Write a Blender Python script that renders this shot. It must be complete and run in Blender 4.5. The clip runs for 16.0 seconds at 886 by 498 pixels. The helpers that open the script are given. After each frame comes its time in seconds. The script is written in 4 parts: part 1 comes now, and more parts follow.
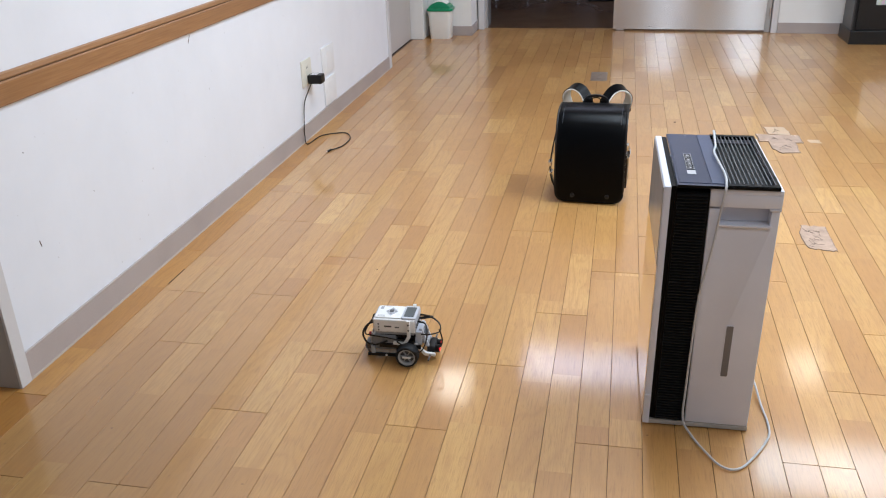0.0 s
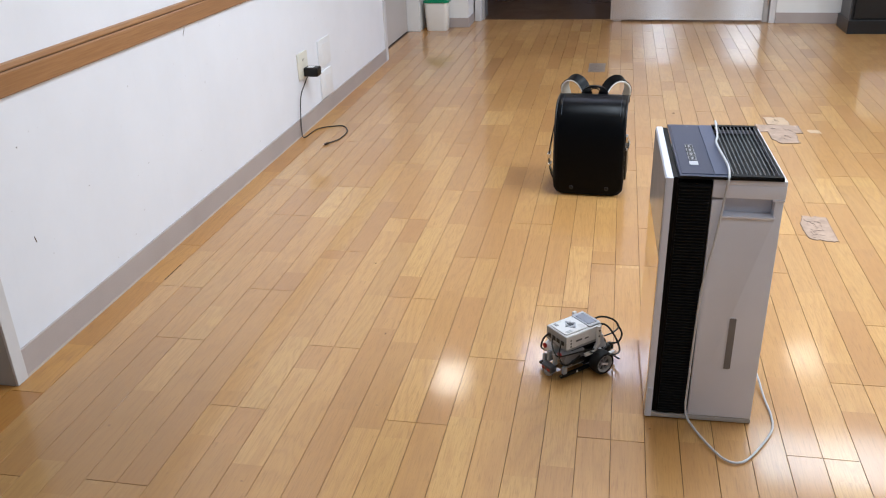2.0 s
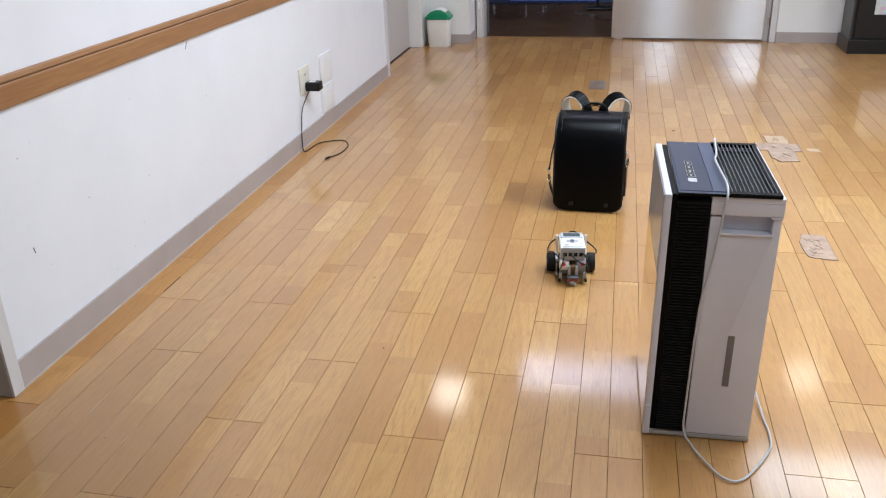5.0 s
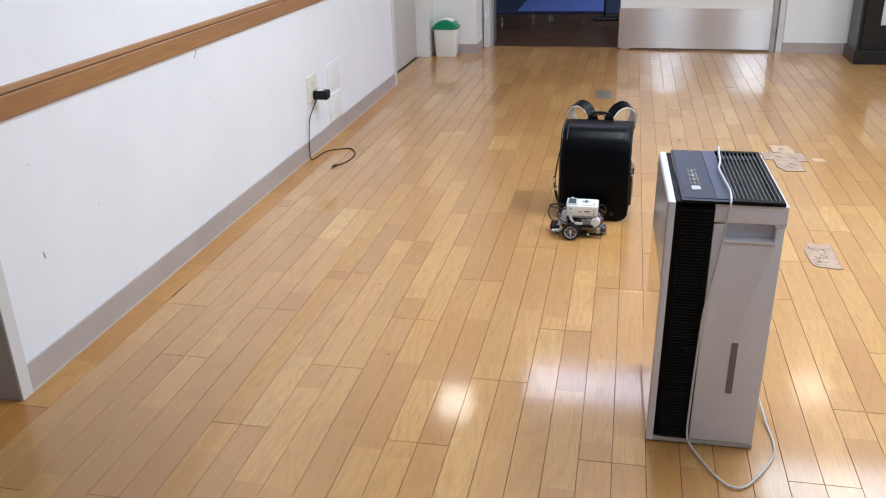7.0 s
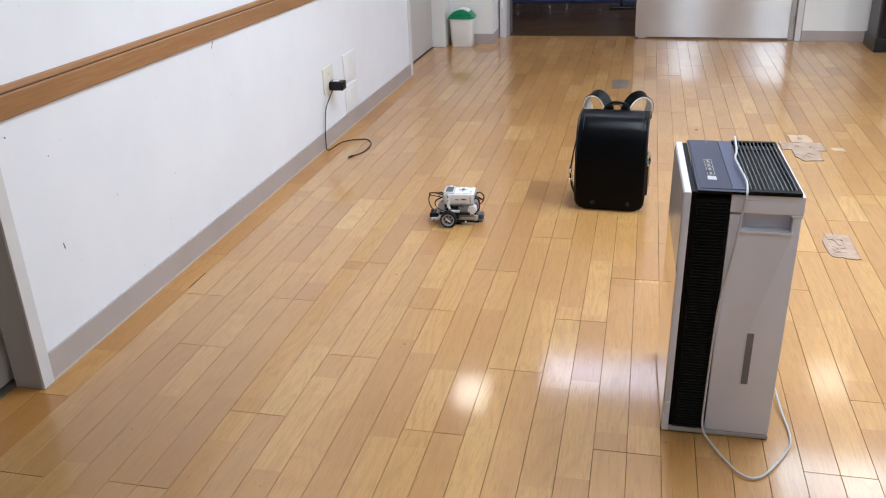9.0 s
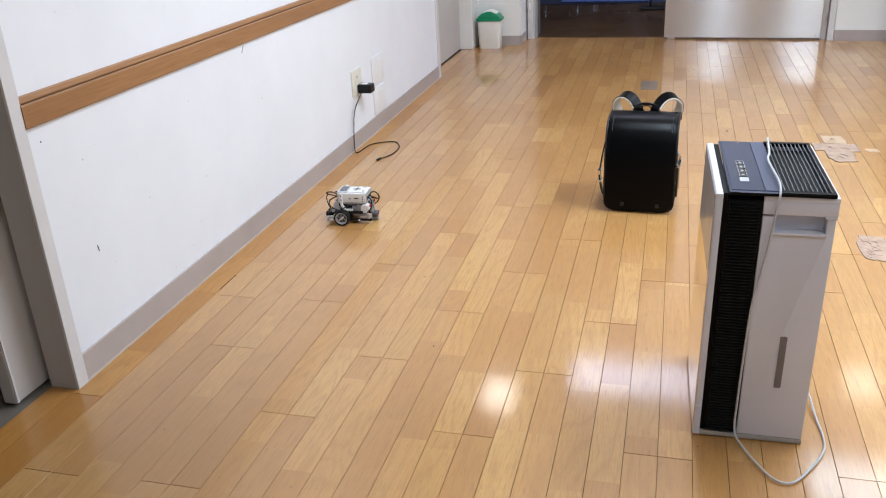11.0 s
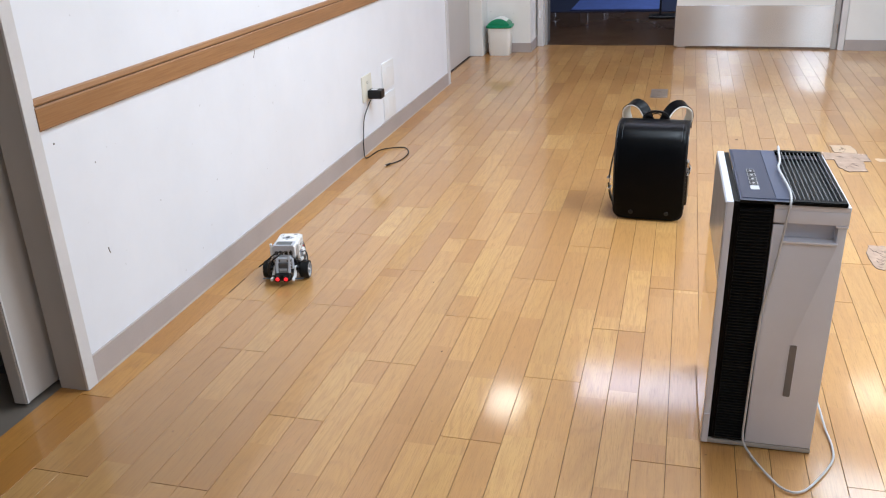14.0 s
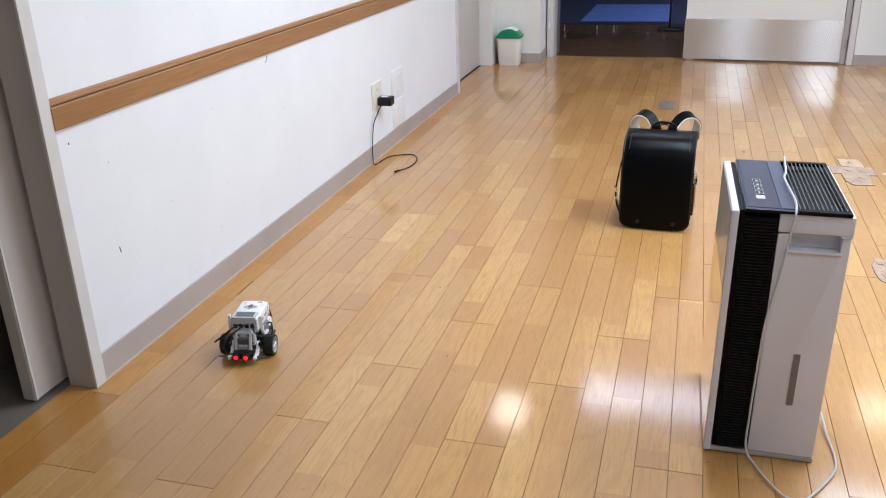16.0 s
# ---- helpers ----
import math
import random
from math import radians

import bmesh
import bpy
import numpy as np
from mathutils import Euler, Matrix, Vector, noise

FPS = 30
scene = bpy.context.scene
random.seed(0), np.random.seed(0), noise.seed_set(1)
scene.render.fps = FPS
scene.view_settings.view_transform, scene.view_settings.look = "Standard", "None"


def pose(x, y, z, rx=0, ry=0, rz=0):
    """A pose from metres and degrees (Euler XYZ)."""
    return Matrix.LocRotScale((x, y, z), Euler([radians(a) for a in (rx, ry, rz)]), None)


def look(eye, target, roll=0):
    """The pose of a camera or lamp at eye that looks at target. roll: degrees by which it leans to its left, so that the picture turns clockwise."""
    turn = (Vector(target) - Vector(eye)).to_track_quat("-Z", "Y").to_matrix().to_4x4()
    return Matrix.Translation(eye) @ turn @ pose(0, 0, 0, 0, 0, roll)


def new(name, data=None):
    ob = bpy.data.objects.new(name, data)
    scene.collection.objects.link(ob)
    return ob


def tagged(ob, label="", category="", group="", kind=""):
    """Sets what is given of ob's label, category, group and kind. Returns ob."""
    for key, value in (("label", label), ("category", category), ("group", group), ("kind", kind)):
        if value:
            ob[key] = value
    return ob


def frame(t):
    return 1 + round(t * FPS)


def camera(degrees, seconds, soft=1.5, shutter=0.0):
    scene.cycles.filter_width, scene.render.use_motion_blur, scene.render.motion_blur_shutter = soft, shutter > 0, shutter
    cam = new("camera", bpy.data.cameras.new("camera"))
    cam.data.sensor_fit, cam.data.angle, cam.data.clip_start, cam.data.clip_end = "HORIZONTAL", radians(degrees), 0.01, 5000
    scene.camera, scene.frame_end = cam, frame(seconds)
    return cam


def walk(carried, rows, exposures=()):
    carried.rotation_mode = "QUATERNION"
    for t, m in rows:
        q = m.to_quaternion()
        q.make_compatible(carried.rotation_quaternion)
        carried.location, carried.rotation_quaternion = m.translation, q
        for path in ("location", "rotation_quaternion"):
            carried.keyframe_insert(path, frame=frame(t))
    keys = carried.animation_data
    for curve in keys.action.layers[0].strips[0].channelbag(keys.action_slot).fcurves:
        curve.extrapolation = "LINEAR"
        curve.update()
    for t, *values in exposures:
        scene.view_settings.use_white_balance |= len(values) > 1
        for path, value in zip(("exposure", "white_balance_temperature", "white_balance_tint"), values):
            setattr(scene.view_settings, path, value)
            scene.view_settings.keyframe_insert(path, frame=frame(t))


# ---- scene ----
cam = camera(55.0, 16.0, soft=1.15)
PATH = [
    (0, (0.049, -0.05, 1.068), (-0.336, 1.733, 0.248), -2.0),
    (0.5, (0.04, -0.05, 1.065), (-0.337, 1.732, 0.24), -1.3),
    (1, (0.041, -0.044, 1.061), (-0.353, 1.735, 0.235), -2.0),
    (1.5, (0.038, -0.032, 1.057), (-0.344, 1.743, 0.218), -2.0),
    (2, (0.041, -0.034, 1.061), (-0.337, 1.743, 0.226), -2.3),
    (2.5, (0.042, -0.043, 1.06), (-0.348, 1.74, 0.241), -2.0),
    (3, (0.049, -0.045, 1.059), (-0.339, 1.744, 0.254), -2.1),
    (3.5, (0.045, -0.039, 1.059), (-0.333, 1.751, 0.25), -1.8),
    (4, (0.044, -0.034, 1.059), (-0.331, 1.757, 0.254), -1.9),
    (6.5, (0.047, -0.037, 1.06), (-0.346, 1.757, 0.267), -1.6),
    (7, (0.05, -0.049, 1.059), (-0.347, 1.749, 0.278), -1.7),
    (7.5, (0.054, -0.047, 1.057), (-0.336, 1.733, 0.232), -2.6),
    (8, (0.053, -0.051, 1.064), (-0.356, 1.734, 0.26), -2.4),
    (8.5, (0.05, -0.051, 1.064), (-0.381, 1.728, 0.257), -2.5),
    (9, (0.053, -0.054, 1.062), (-0.38, 1.727, 0.261), -2.2),
    (11.5, (0.048, -0.056, 1.063), (-0.456, 1.71, 0.272), -3.0),
    (12, (0.047, -0.056, 1.064), (-0.463, 1.718, 0.293), -2.7),
    (12.5, (0.041, -0.061, 1.061), (-0.484, 1.711, 0.295), -2.5),
    (13, (0.043, -0.063, 1.061), (-0.48, 1.706, 0.288), -2.4),
    (13.5, (0.047, -0.06, 1.061), (-0.467, 1.705, 0.274), -2.6),
    (14, (0.045, -0.062, 1.062), (-0.467, 1.708, 0.283), -2.6),
    (14.5, (0.046, -0.057, 1.059), (-0.458, 1.718, 0.288), -2.1),
    (15, (0.038, -0.064, 1.056), (-0.47, 1.71, 0.285), -1.6),
    (15.5, (0.035, -0.065, 1.054), (-0.475, 1.71, 0.287), -1.4),
    (16, (0.047, -0.083, 1.059), (-0.48, 1.692, 0.301), -1.8),
]
walk(cam, [(t, look(eye, target, lean)) for t, eye, target, lean in PATH], exposures=[(0, 0.20), (9, 0.22), (11.5, 0.33), (16, 0.34)])


# ---- light: fluorescent ceiling fixtures, with a dim hall behind the doorway ----
world = bpy.data.worlds.new("world")
world.use_nodes = True
world.node_tree.nodes["Background"].inputs[0].default_value = (0.6, 0.7, 1.0, 1)
world.node_tree.nodes["Background"].inputs[1].default_value = 0.02
scene.world = world

CEIL = 2.3
# x, y, length in x, length in y, watts, colour
LAMPS = [
    (-0.12, 5.25, 0.80, 0.42, 9.0, (0.66, 0.73, 1.0)),
    (1.36, 4.32, 0.80, 0.45, 10, (0.73, 0.86, 1.0)),
    (0.10, 2.55, 0.20, 1.25, 31, (0.73, 0.86, 1.0)),
    (1.02, 2.55, 0.32, 1.25, 36, (0.73, 0.86, 1.0)),
    (2.30, 2.55, 0.30, 1.25, 38, (0.73, 0.86, 1.0)),
    (0.10, 0.20, 0.20, 1.25, 4, (0.73, 0.86, 1.0)),
    (1.02, 0.20, 0.32, 1.25, 7, (0.73, 0.86, 1.0)),
    (2.30, 0.20, 0.30, 1.25, 12, (0.73, 0.86, 1.0)),
]
SPOTS = [(-1.00, 4.96, 2.8), (1.46, 5.55, 1.5)]


def area_lamp(name, x, y, z, sx, sy, watts, colour):
    data = bpy.data.lights.new(name, "AREA")
    data.shape, data.size, data.size_y, data.energy, data.color = "RECTANGLE", sx, sy, watts, colour
    ob = new(name, data)
    ob.location = (x, y, z)
    return ob


for x, y, sx, sy, watts, colour in LAMPS:
    area_lamp("fluorescent_light", x, y, CEIL - 0.062, sx, sy, watts, colour)
for x, y, watts in SPOTS:
    area_lamp("downlight", x, y, CEIL - 0.012, 0.22, 0.36, watts, (1.0, 0.94, 0.84))
# added fill, hidden behind the door leaf, to brighten the mat and hall
area_lamp("hall_light", 1.7, 8.3, 2.25, 1.2, 0.3, 62, (0.62, 0.72, 1.0))


# ---- materials ----
class Nodes:
    """Short hand for building a node tree."""

    def __init__(self, name):
        self.mat = bpy.data.materials.new(name)
        self.mat.use_nodes = True
        self.tree = self.mat.node_tree
        self.bsdf = self.tree.nodes["Principled BSDF"]

    def link(self, a, b):
        self.tree.links.new(a, b)

    def maths(self, op, a, b=None):
        node = self.tree.nodes.new("ShaderNodeMath")
        node.operation = op
        for i, v in enumerate((a, b)):
            if v is None:
                continue
            if isinstance(v, (int, float)):
                node.inputs[i].default_value = v
            else:
                self.link(v, node.inputs[i])
        return node.outputs[0]

    def noise(self, vector, scale, detail=4.0, rough=0.55, distortion=0.0):
        node = self.tree.nodes.new("ShaderNodeTexNoise")
        node.inputs["Scale"].default_value = scale
        node.inputs["Detail"].default_value = detail
        node.inputs["Roughness"].default_value = rough
        node.inputs["Distortion"].default_value = distortion
        self.link(vector, node.inputs["Vector"])
        return node.outputs["Fac"]

    def stretch(self, vector, x, y, z):
        node = self.tree.nodes.new("ShaderNodeVectorMath")
        node.operation = "MULTIPLY"
        node.inputs[1].default_value = (x, y, z)
        self.link(vector, node.inputs[0])
        return node.outputs[0]

    def ramp(self, fac, *stops):
        node = self.tree.nodes.new("ShaderNodeValToRGB")
        el = node.color_ramp.elements
        while len(el) < len(stops):
            el.new(0.5)
        for e, (pos, col) in zip(el, stops):
            e.position, e.color = pos, (*col, 1)
        self.link(fac, node.inputs[0])
        return node.outputs[0]

    def mix(self, fac, a, b, blend="MIX"):
        node = self.tree.nodes.new("ShaderNodeMix")
        node.data_type, node.blend_type = "RGBA", blend
        for socket, v in ((node.inputs[0], fac), (node.inputs[6], a), (node.inputs[7], b)):
            if isinstance(v, (int, float)):
                socket.default_value = v
            elif isinstance(v, tuple):
                socket.default_value = (*v, 1)
            else:
                self.link(v, socket)
        return node.outputs[2]

    def bump(self, height, strength, distance=0.001):
        node = self.tree.nodes.new("ShaderNodeBump")
        node.inputs["Strength"].default_value = strength
        node.inputs["Distance"].default_value = distance
        self.link(height, node.inputs["Height"])
        self.link(node.outputs[0], self.bsdf.inputs["Normal"])


def surface(name, colour, rough=0.5, metal=0.0, vary=0.12, scale=12.0, bump=0.15, grain=300.0, coat=0.0, spec=0.5, emit=None, power=0.0):
    """A plain surface with variation at two scales and fine relief."""
    n = Nodes(name)
    pos = n.add_coord()
    big = n.noise(pos, scale, 3)
    fine = n.noise(pos, grain, 2)
    both = n.maths("ADD", n.maths("MULTIPLY", big, 0.75), n.maths("MULTIPLY", fine, 0.25))
    dark = tuple(c * (1 - vary) for c in colour)
    light = tuple(min(1, c * (1 + vary)) for c in colour)
    n.link(n.ramp(both, (0.3, dark), (0.7, light)), n.bsdf.inputs["Base Color"])
    n.bsdf.inputs["Metallic"].default_value = metal
    n.link(n.maths("ADD", rough * 0.85, n.maths("MULTIPLY", big, rough * 0.3)), n.bsdf.inputs["Roughness"])
    n.bsdf.inputs["Coat Weight"].default_value = coat
    n.bsdf.inputs["Coat Roughness"].default_value = 0.08
    n.bsdf.inputs["Specular IOR Level"].default_value = spec
    if bump:
        n.bump(fine, bump, 0.0006)
    if emit:
        n.bsdf.inputs["Emission Color"].default_value = (*emit, 1)
        n.bsdf.inputs["Emission Strength"].default_value = power
    return n.mat


def add_coord(self):
    return self.tree.nodes.new("ShaderNodeTexCoord").outputs["Object"]


Nodes.add_coord = add_coord


def wood_floor(name, tint=(1.0, 1.0, 1.0), rough=0.10, gloss=1.0):
    """Varnished oak strips: each strip has its own tone, and is pieced from shorter lengths."""
    n = Nodes(name)
    pos = n.tree.nodes.new("ShaderNodeNewGeometry")
    where = pos.outputs["Position"]
    info = n.tree.nodes.new("ShaderNodeObjectInfo")
    rnd = n.maths("FRACT", n.maths("ADD", info.outputs["Random"], pos.outputs["Random Per Island"]))
    xyz = n.tree.nodes.new("ShaderNodeSeparateXYZ")
    n.link(where, xyz.inputs[0])
    block = n.maths("FLOOR", n.maths("MULTIPLY", n.maths("ADD", xyz.outputs[1], n.maths("MULTIPLY", rnd, 7.31)), 2.9))
    cell = n.tree.nodes.new("ShaderNodeCombineXYZ")
    n.link(block, cell.inputs[0])
    n.link(n.maths("MULTIPLY", rnd, 91.7), cell.inputs[1])
    white = n.tree.nodes.new("ShaderNodeTexWhiteNoise")
    n.link(cell.outputs[0], white.inputs["Vector"])
    tone = n.maths("ADD", n.maths("MULTIPLY", white.outputs["Value"], 0.62), n.maths("MULTIPLY", rnd, 0.38))
    base = n.ramp(tone, (0.0, (0.36, 0.180, 0.064)), (0.10, (0.46, 0.240, 0.084)), (0.5, (0.530, 0.290, 0.103)),
                  (0.8, (0.600, 0.348, 0.130)), (1.0, (0.665, 0.410, 0.168)))
    hue = n.tree.nodes.new("ShaderNodeSeparateColor")
    n.link(white.outputs["Color"], hue.inputs[0])
    base = n.mix(n.maths("MULTIPLY", n.ramp_fac(hue.outputs[1], 0.62, 0.95), 0.42), base, (0.45, 0.220, 0.082))
    base = n.mix(n.maths("MULTIPLY", n.ramp_fac(hue.outputs[2], 0.72, 0.98), 0.40), base, (0.66, 0.43, 0.165))
    # a shift of the grain for each strip
    shift = n.tree.nodes.new("ShaderNodeCombineXYZ")
    n.link(n.maths("MULTIPLY", white.outputs["Value"], 13.0), shift.inputs[0])
    n.link(n.maths("MULTIPLY", rnd, 29.0), shift.inputs[1])
    moved = n.tree.nodes.new("ShaderNodeVectorMath")
    moved.operation = "ADD"
    n.link(where, moved.inputs[0])
    n.link(shift.outputs[0], moved.inputs[1])
    p = moved.outputs[0]
    fibre = n.noise(n.stretch(p, 1, 0.035, 1), 420, 5, 0.65)
    pores = n.noise(n.stretch(p, 1, 0.05, 1), 900, 2, 0.5)
    # pointed growth rings: contour lines of a long, soft noise
    hill = n.noise(n.stretch(p, 1, 0.11, 1), 9, 3, 0.45, 0.3)
    rings = n.maths("POWER", n.maths("MULTIPLY", n.maths("PINGPONG", n.maths("MULTIPLY", hill, 15.0), 0.5), 2.0), 2.6)
    cloud = n.noise(where, 2.2, 4)
    dashes = n.noise(n.stretch(p, 1, 0.07, 1), 240, 2, 0.5)
    base = n.mix(n.maths("MULTIPLY", n.ramp_fac(dashes, 0.58, 0.70), 0.45), base, (0.30, 0.145, 0.055))
    col = n.mix(n.maths("MULTIPLY", rings, 0.42), base, (0.40, 0.20, 0.075))
    col = n.mix(n.maths("MULTIPLY", n.ramp_fac(fibre, 0.46, 0.72), 0.50), col, (0.36, 0.17, 0.06))
    col = n.mix(n.maths("MULTIPLY", n.ramp_fac(pores, 0.58, 0.72), 0.34), col, (0.28, 0.13, 0.05))
    col = n.mix(n.maths("MULTIPLY", n.ramp_fac(cloud, 0.45, 0.72), 0.16), col, (0.46, 0.25, 0.10))
    spots = n.noise(where, 46, 1, 0.4)
    col = n.mix(n.maths("MULTIPLY", n.ramp_fac(spots, 0.80, 0.84), 0.7), col, (0.16, 0.08, 0.04))
    # trodden, dulled stretches with ragged edges, and fine pale scratches
    worn = n.noise(n.stretch(where, 1, 0.6, 1), 1.5, 8, 0.62, 0.6)
    col = n.mix(n.maths("MULTIPLY", n.ramp_fac(worn, 0.50, 0.66), 0.30), col, (0.30, 0.165, 0.075))
    # a greyish trodden stretch by the sliding door, plus painted shade in that corner
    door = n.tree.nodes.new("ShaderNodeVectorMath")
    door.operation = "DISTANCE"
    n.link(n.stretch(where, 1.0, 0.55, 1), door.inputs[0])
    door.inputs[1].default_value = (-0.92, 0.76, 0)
    grime_shade = n.maths("MULTIPLY", n.ramp_fac(door.outputs["Value"], 0.42, 0.12), n.ramp_fac(worn, 0.30, 0.56))
    col = n.mix(n.maths("MULTIPLY", grime_shade, 0.42), col, (0.27, 0.148, 0.062))
    nicks = n.noise(n.stretch(where, 1, 0.12, 1), 150, 2, 0.5)
    col = n.mix(n.maths("MULTIPLY", n.ramp_fac(nicks, 0.74, 0.79), 0.35), col, (0.24, 0.12, 0.055))
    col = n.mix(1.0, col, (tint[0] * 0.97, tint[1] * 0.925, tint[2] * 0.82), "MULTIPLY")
    n.link(col, n.bsdf.inputs["Base Color"])
    n.bsdf.inputs["Roughness"].default_value = 0.42
    n.bsdf.inputs["Coat Weight"].default_value = gloss
    n.link(n.maths("SUBTRACT", gloss, n.maths("MULTIPLY", n.ramp_fac(worn, 0.48, 0.66), gloss * 0.5)), n.bsdf.inputs["Coat Weight"])
    n.bsdf.inputs["Coat IOR"].default_value = 1.44
    scuff = n.noise(where, 9, 6, 0.7)
    n.link(n.maths("ADD", rough * 0.6, n.maths("MULTIPLY", scuff, rough * 0.8)), n.bsdf.inputs["Coat Roughness"])
    ripple = n.noise(n.stretch(p, 1, 0.3, 1), 26, 2)
    relief = n.maths("ADD", n.maths("MULTIPLY", ripple, 1.0), n.maths("MULTIPLY", fibre, 0.06))
    n.bump(relief, 0.07, 0.003)
    n.link(n.bsdf.inputs["Normal"].links[0].from_socket, n.bsdf.inputs["Coat Normal"])
    return n.mat


def ramp_fac(self, fac, low, high):
    node = self.tree.nodes.new("ShaderNodeMapRange")
    node.inputs[1].default_value, node.inputs[2].default_value = low, high
    self.link(fac, node.inputs[0])
    return node.outputs[0]


Nodes.ramp_fac = ramp_fac


def painted_wall(name, colour, stain=0.06):
    """Emulsion on plaster or vinyl paper with faint dirt and a stippled skin."""
    n = Nodes(name)
    pos = n.tree.nodes.new("ShaderNodeNewGeometry").outputs["Position"]
    cloud = n.noise(pos, 3.0, 5, 0.6)
    fine = n.noise(pos, 520, 2)
    streak = n.noise(n.stretch(pos, 1, 1, 0.15), 26, 3)
    specks = n.noise(pos, 60, 1, 0.3)
    col = n.ramp(cloud, (0.3, tuple(c * (1 - stain) for c in colour)), (0.65, colour))
    col = n.mix(n.maths("MULTIPLY", n.ramp_fac(streak, 0.6, 0.8), 0.10), col, tuple(c * 0.8 for c in colour))
    col = n.mix(n.maths("MULTIPLY", n.ramp_fac(specks, 0.79, 0.82), 0.35), col, (0.35, 0.33, 0.32))
    n.link(col, n.bsdf.inputs["Base Color"])
    n.bsdf.inputs["Roughness"].default_value = 0.6
    n.bump(n.maths("ADD", fine, n.maths("MULTIPLY", cloud, 0.8)), 0.12, 0.0008)
    return n.mat


def brushed_steel(name):
    n = Nodes(name)
    pos = n.add_coord()
    cloud = n.noise(pos, 5, 3)
    n.link(n.ramp(cloud, (0.3, (0.64, 0.645, 0.67)), (0.7, (0.69, 0.695, 0.72))), n.bsdf.inputs["Base Color"])
    n.bsdf.inputs["Metallic"].default_value = 1.0
    n.bsdf.inputs["Roughness"].default_value = 0.23
    n.bsdf.inputs["Anisotropic"].default_value = 1.0
    tangent = n.tree.nodes.new("ShaderNodeCombineXYZ")
    tangent.inputs[2].default_value = 1.0
    n.link(tangent.outputs[0], n.bsdf.inputs["Tangent"])
    return n.mat


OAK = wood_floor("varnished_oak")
# the same oak, with the hall's dimness put into its tint
OAK_DIM = wood_floor("hall_wood_dimmed", (0.20, 0.165, 0.15), 0.10)
OAK_BORDER = wood_floor("border_oak", (0.98, 0.86, 0.60))
GROOVE = surface("groove_dirt", (0.11, 0.058, 0.026), 0.8)
PAINT = painted_wall("wall_paper", (0.79, 0.80, 0.845))
PAINT_FAR = painted_wall("far_wall_paint", (0.78, 0.77, 0.75))
CEILING = painted_wall("ceiling_board", (0.80, 0.80, 0.78))
VINYL = surface("vinyl_baseboard", (0.40, 0.345, 0.325), 0.45, vary=0.1, scale=5)
CAULK = surface("baseboard_lip", (0.52, 0.45, 0.39), 0.5)
FRAME_GREY = surface("door_frame_paint", (0.39, 0.365, 0.345), 0.4, vary=0.06, scale=4)
FRAME_EDGE = surface("door_frame_edge", (0.62, 0.60, 0.60), 0.4, vary=0.05)
DOOR_GREY = surface("door_leaf_laminate", (0.50, 0.465, 0.44), 0.38, vary=0.05, scale=3)
# lack of light in the side room and hall, put into the colour
UNLIT_TONE = surface("unlit_tone", (0.12, 0.11, 0.10), 0.7)
SILL = surface("threshold_strip", (0.15, 0.13, 0.11), 0.45)
STEEL = brushed_steel("brushed_steel")
CHROME = surface("chrome", (0.78, 0.78, 0.80), 0.12, 1.0, vary=0.04, bump=0)
WHITE_DOOR = surface("door_paint_white", (0.74, 0.73, 0.71), 0.42, vary=0.04, scale=3)
WHITE_PLASTIC = surface("white_plastic", (0.78, 0.78, 0.79), 0.35, vary=0.03)
IVORY = surface("ivory_plastic", (0.72, 0.69, 0.60), 0.35, vary=0.03)
BIN_WHITE = surface("bin_cream_plastic", (0.84, 0.835, 0.80), 0.35, vary=0.03)
BIN_GREEN = surface("bin_green_plastic", (0.0, 0.23, 0.105), 0.3, vary=0.06)
BLACK_PLASTIC = surface("black_plastic", (0.005, 0.005, 0.0055), 0.38, vary=0.15, spec=0.3)
BLACK_CABLE = surface("black_cable", (0.010, 0.008, 0.007), 0.45, spec=0.3)
TYRE = surface("tyre_rubber", (0.007, 0.007, 0.0075), 0.65, spec=0.3, vary=0.2, grain=500)
SILVER_PLASTIC = surface("silver_plastic", (0.655, 0.665, 0.745), 0.42, 0.05, vary=0.03, grain=700)
PANEL_GLOSS = surface("front_panel_gloss", (0.92, 0.89, 0.88), 0.06, 0.85, vary=0.03, bump=0)
NAVY_TOP = surface("navy_grey_plastic", (0.024, 0.034, 0.070), 0.34, vary=0.06, grain=800)
NAVY_LIGHT = surface("lighter_navy_plastic", (0.058, 0.072, 0.125), 0.36, vary=0.05, grain=800)
SLAT_BLACK = surface("slat_black", (0.003, 0.003, 0.0036), 0.5, vary=0.2, spec=0.12)
VENT_GREY = surface("vent_bar_grey", (0.20, 0.205, 0.225), 0.35)
SLAT_EDGE = surface("slat_satin_black", (0.007, 0.007, 0.008), 0.5, vary=0.2, spec=0.22)
PANEL_UPPER = surface("smoky_panel_face", (0.47, 0.455, 0.46), 0.22, vary=0.04, bump=0)
GAUGE = surface("smoked_gauge", (0.165, 0.155, 0.16), 0.25)
CORD_GREY = surface("cord_light_grey", (0.52, 0.52, 0.54), 0.4, vary=0.04)
LEATHER = surface("black_leather", (0.0007, 0.0010, 0.0018), 0.32, vary=0.25, scale=40, bump=0.12, grain=650, spec=0.11)
LEATHER_EDGE = surface("leather_piping", (0.007, 0.007, 0.008), 0.3, vary=0.2, spec=0.35)
STITCH = surface("grey_stitching", (0.032, 0.040, 0.050), 0.6)
LINING = surface("cream_lining", (0.62, 0.62, 0.58), 0.55, vary=0.06)
WHITE_EDGE = surface("white_strap_edge", (0.80, 0.80, 0.78), 0.45, vary=0.03)
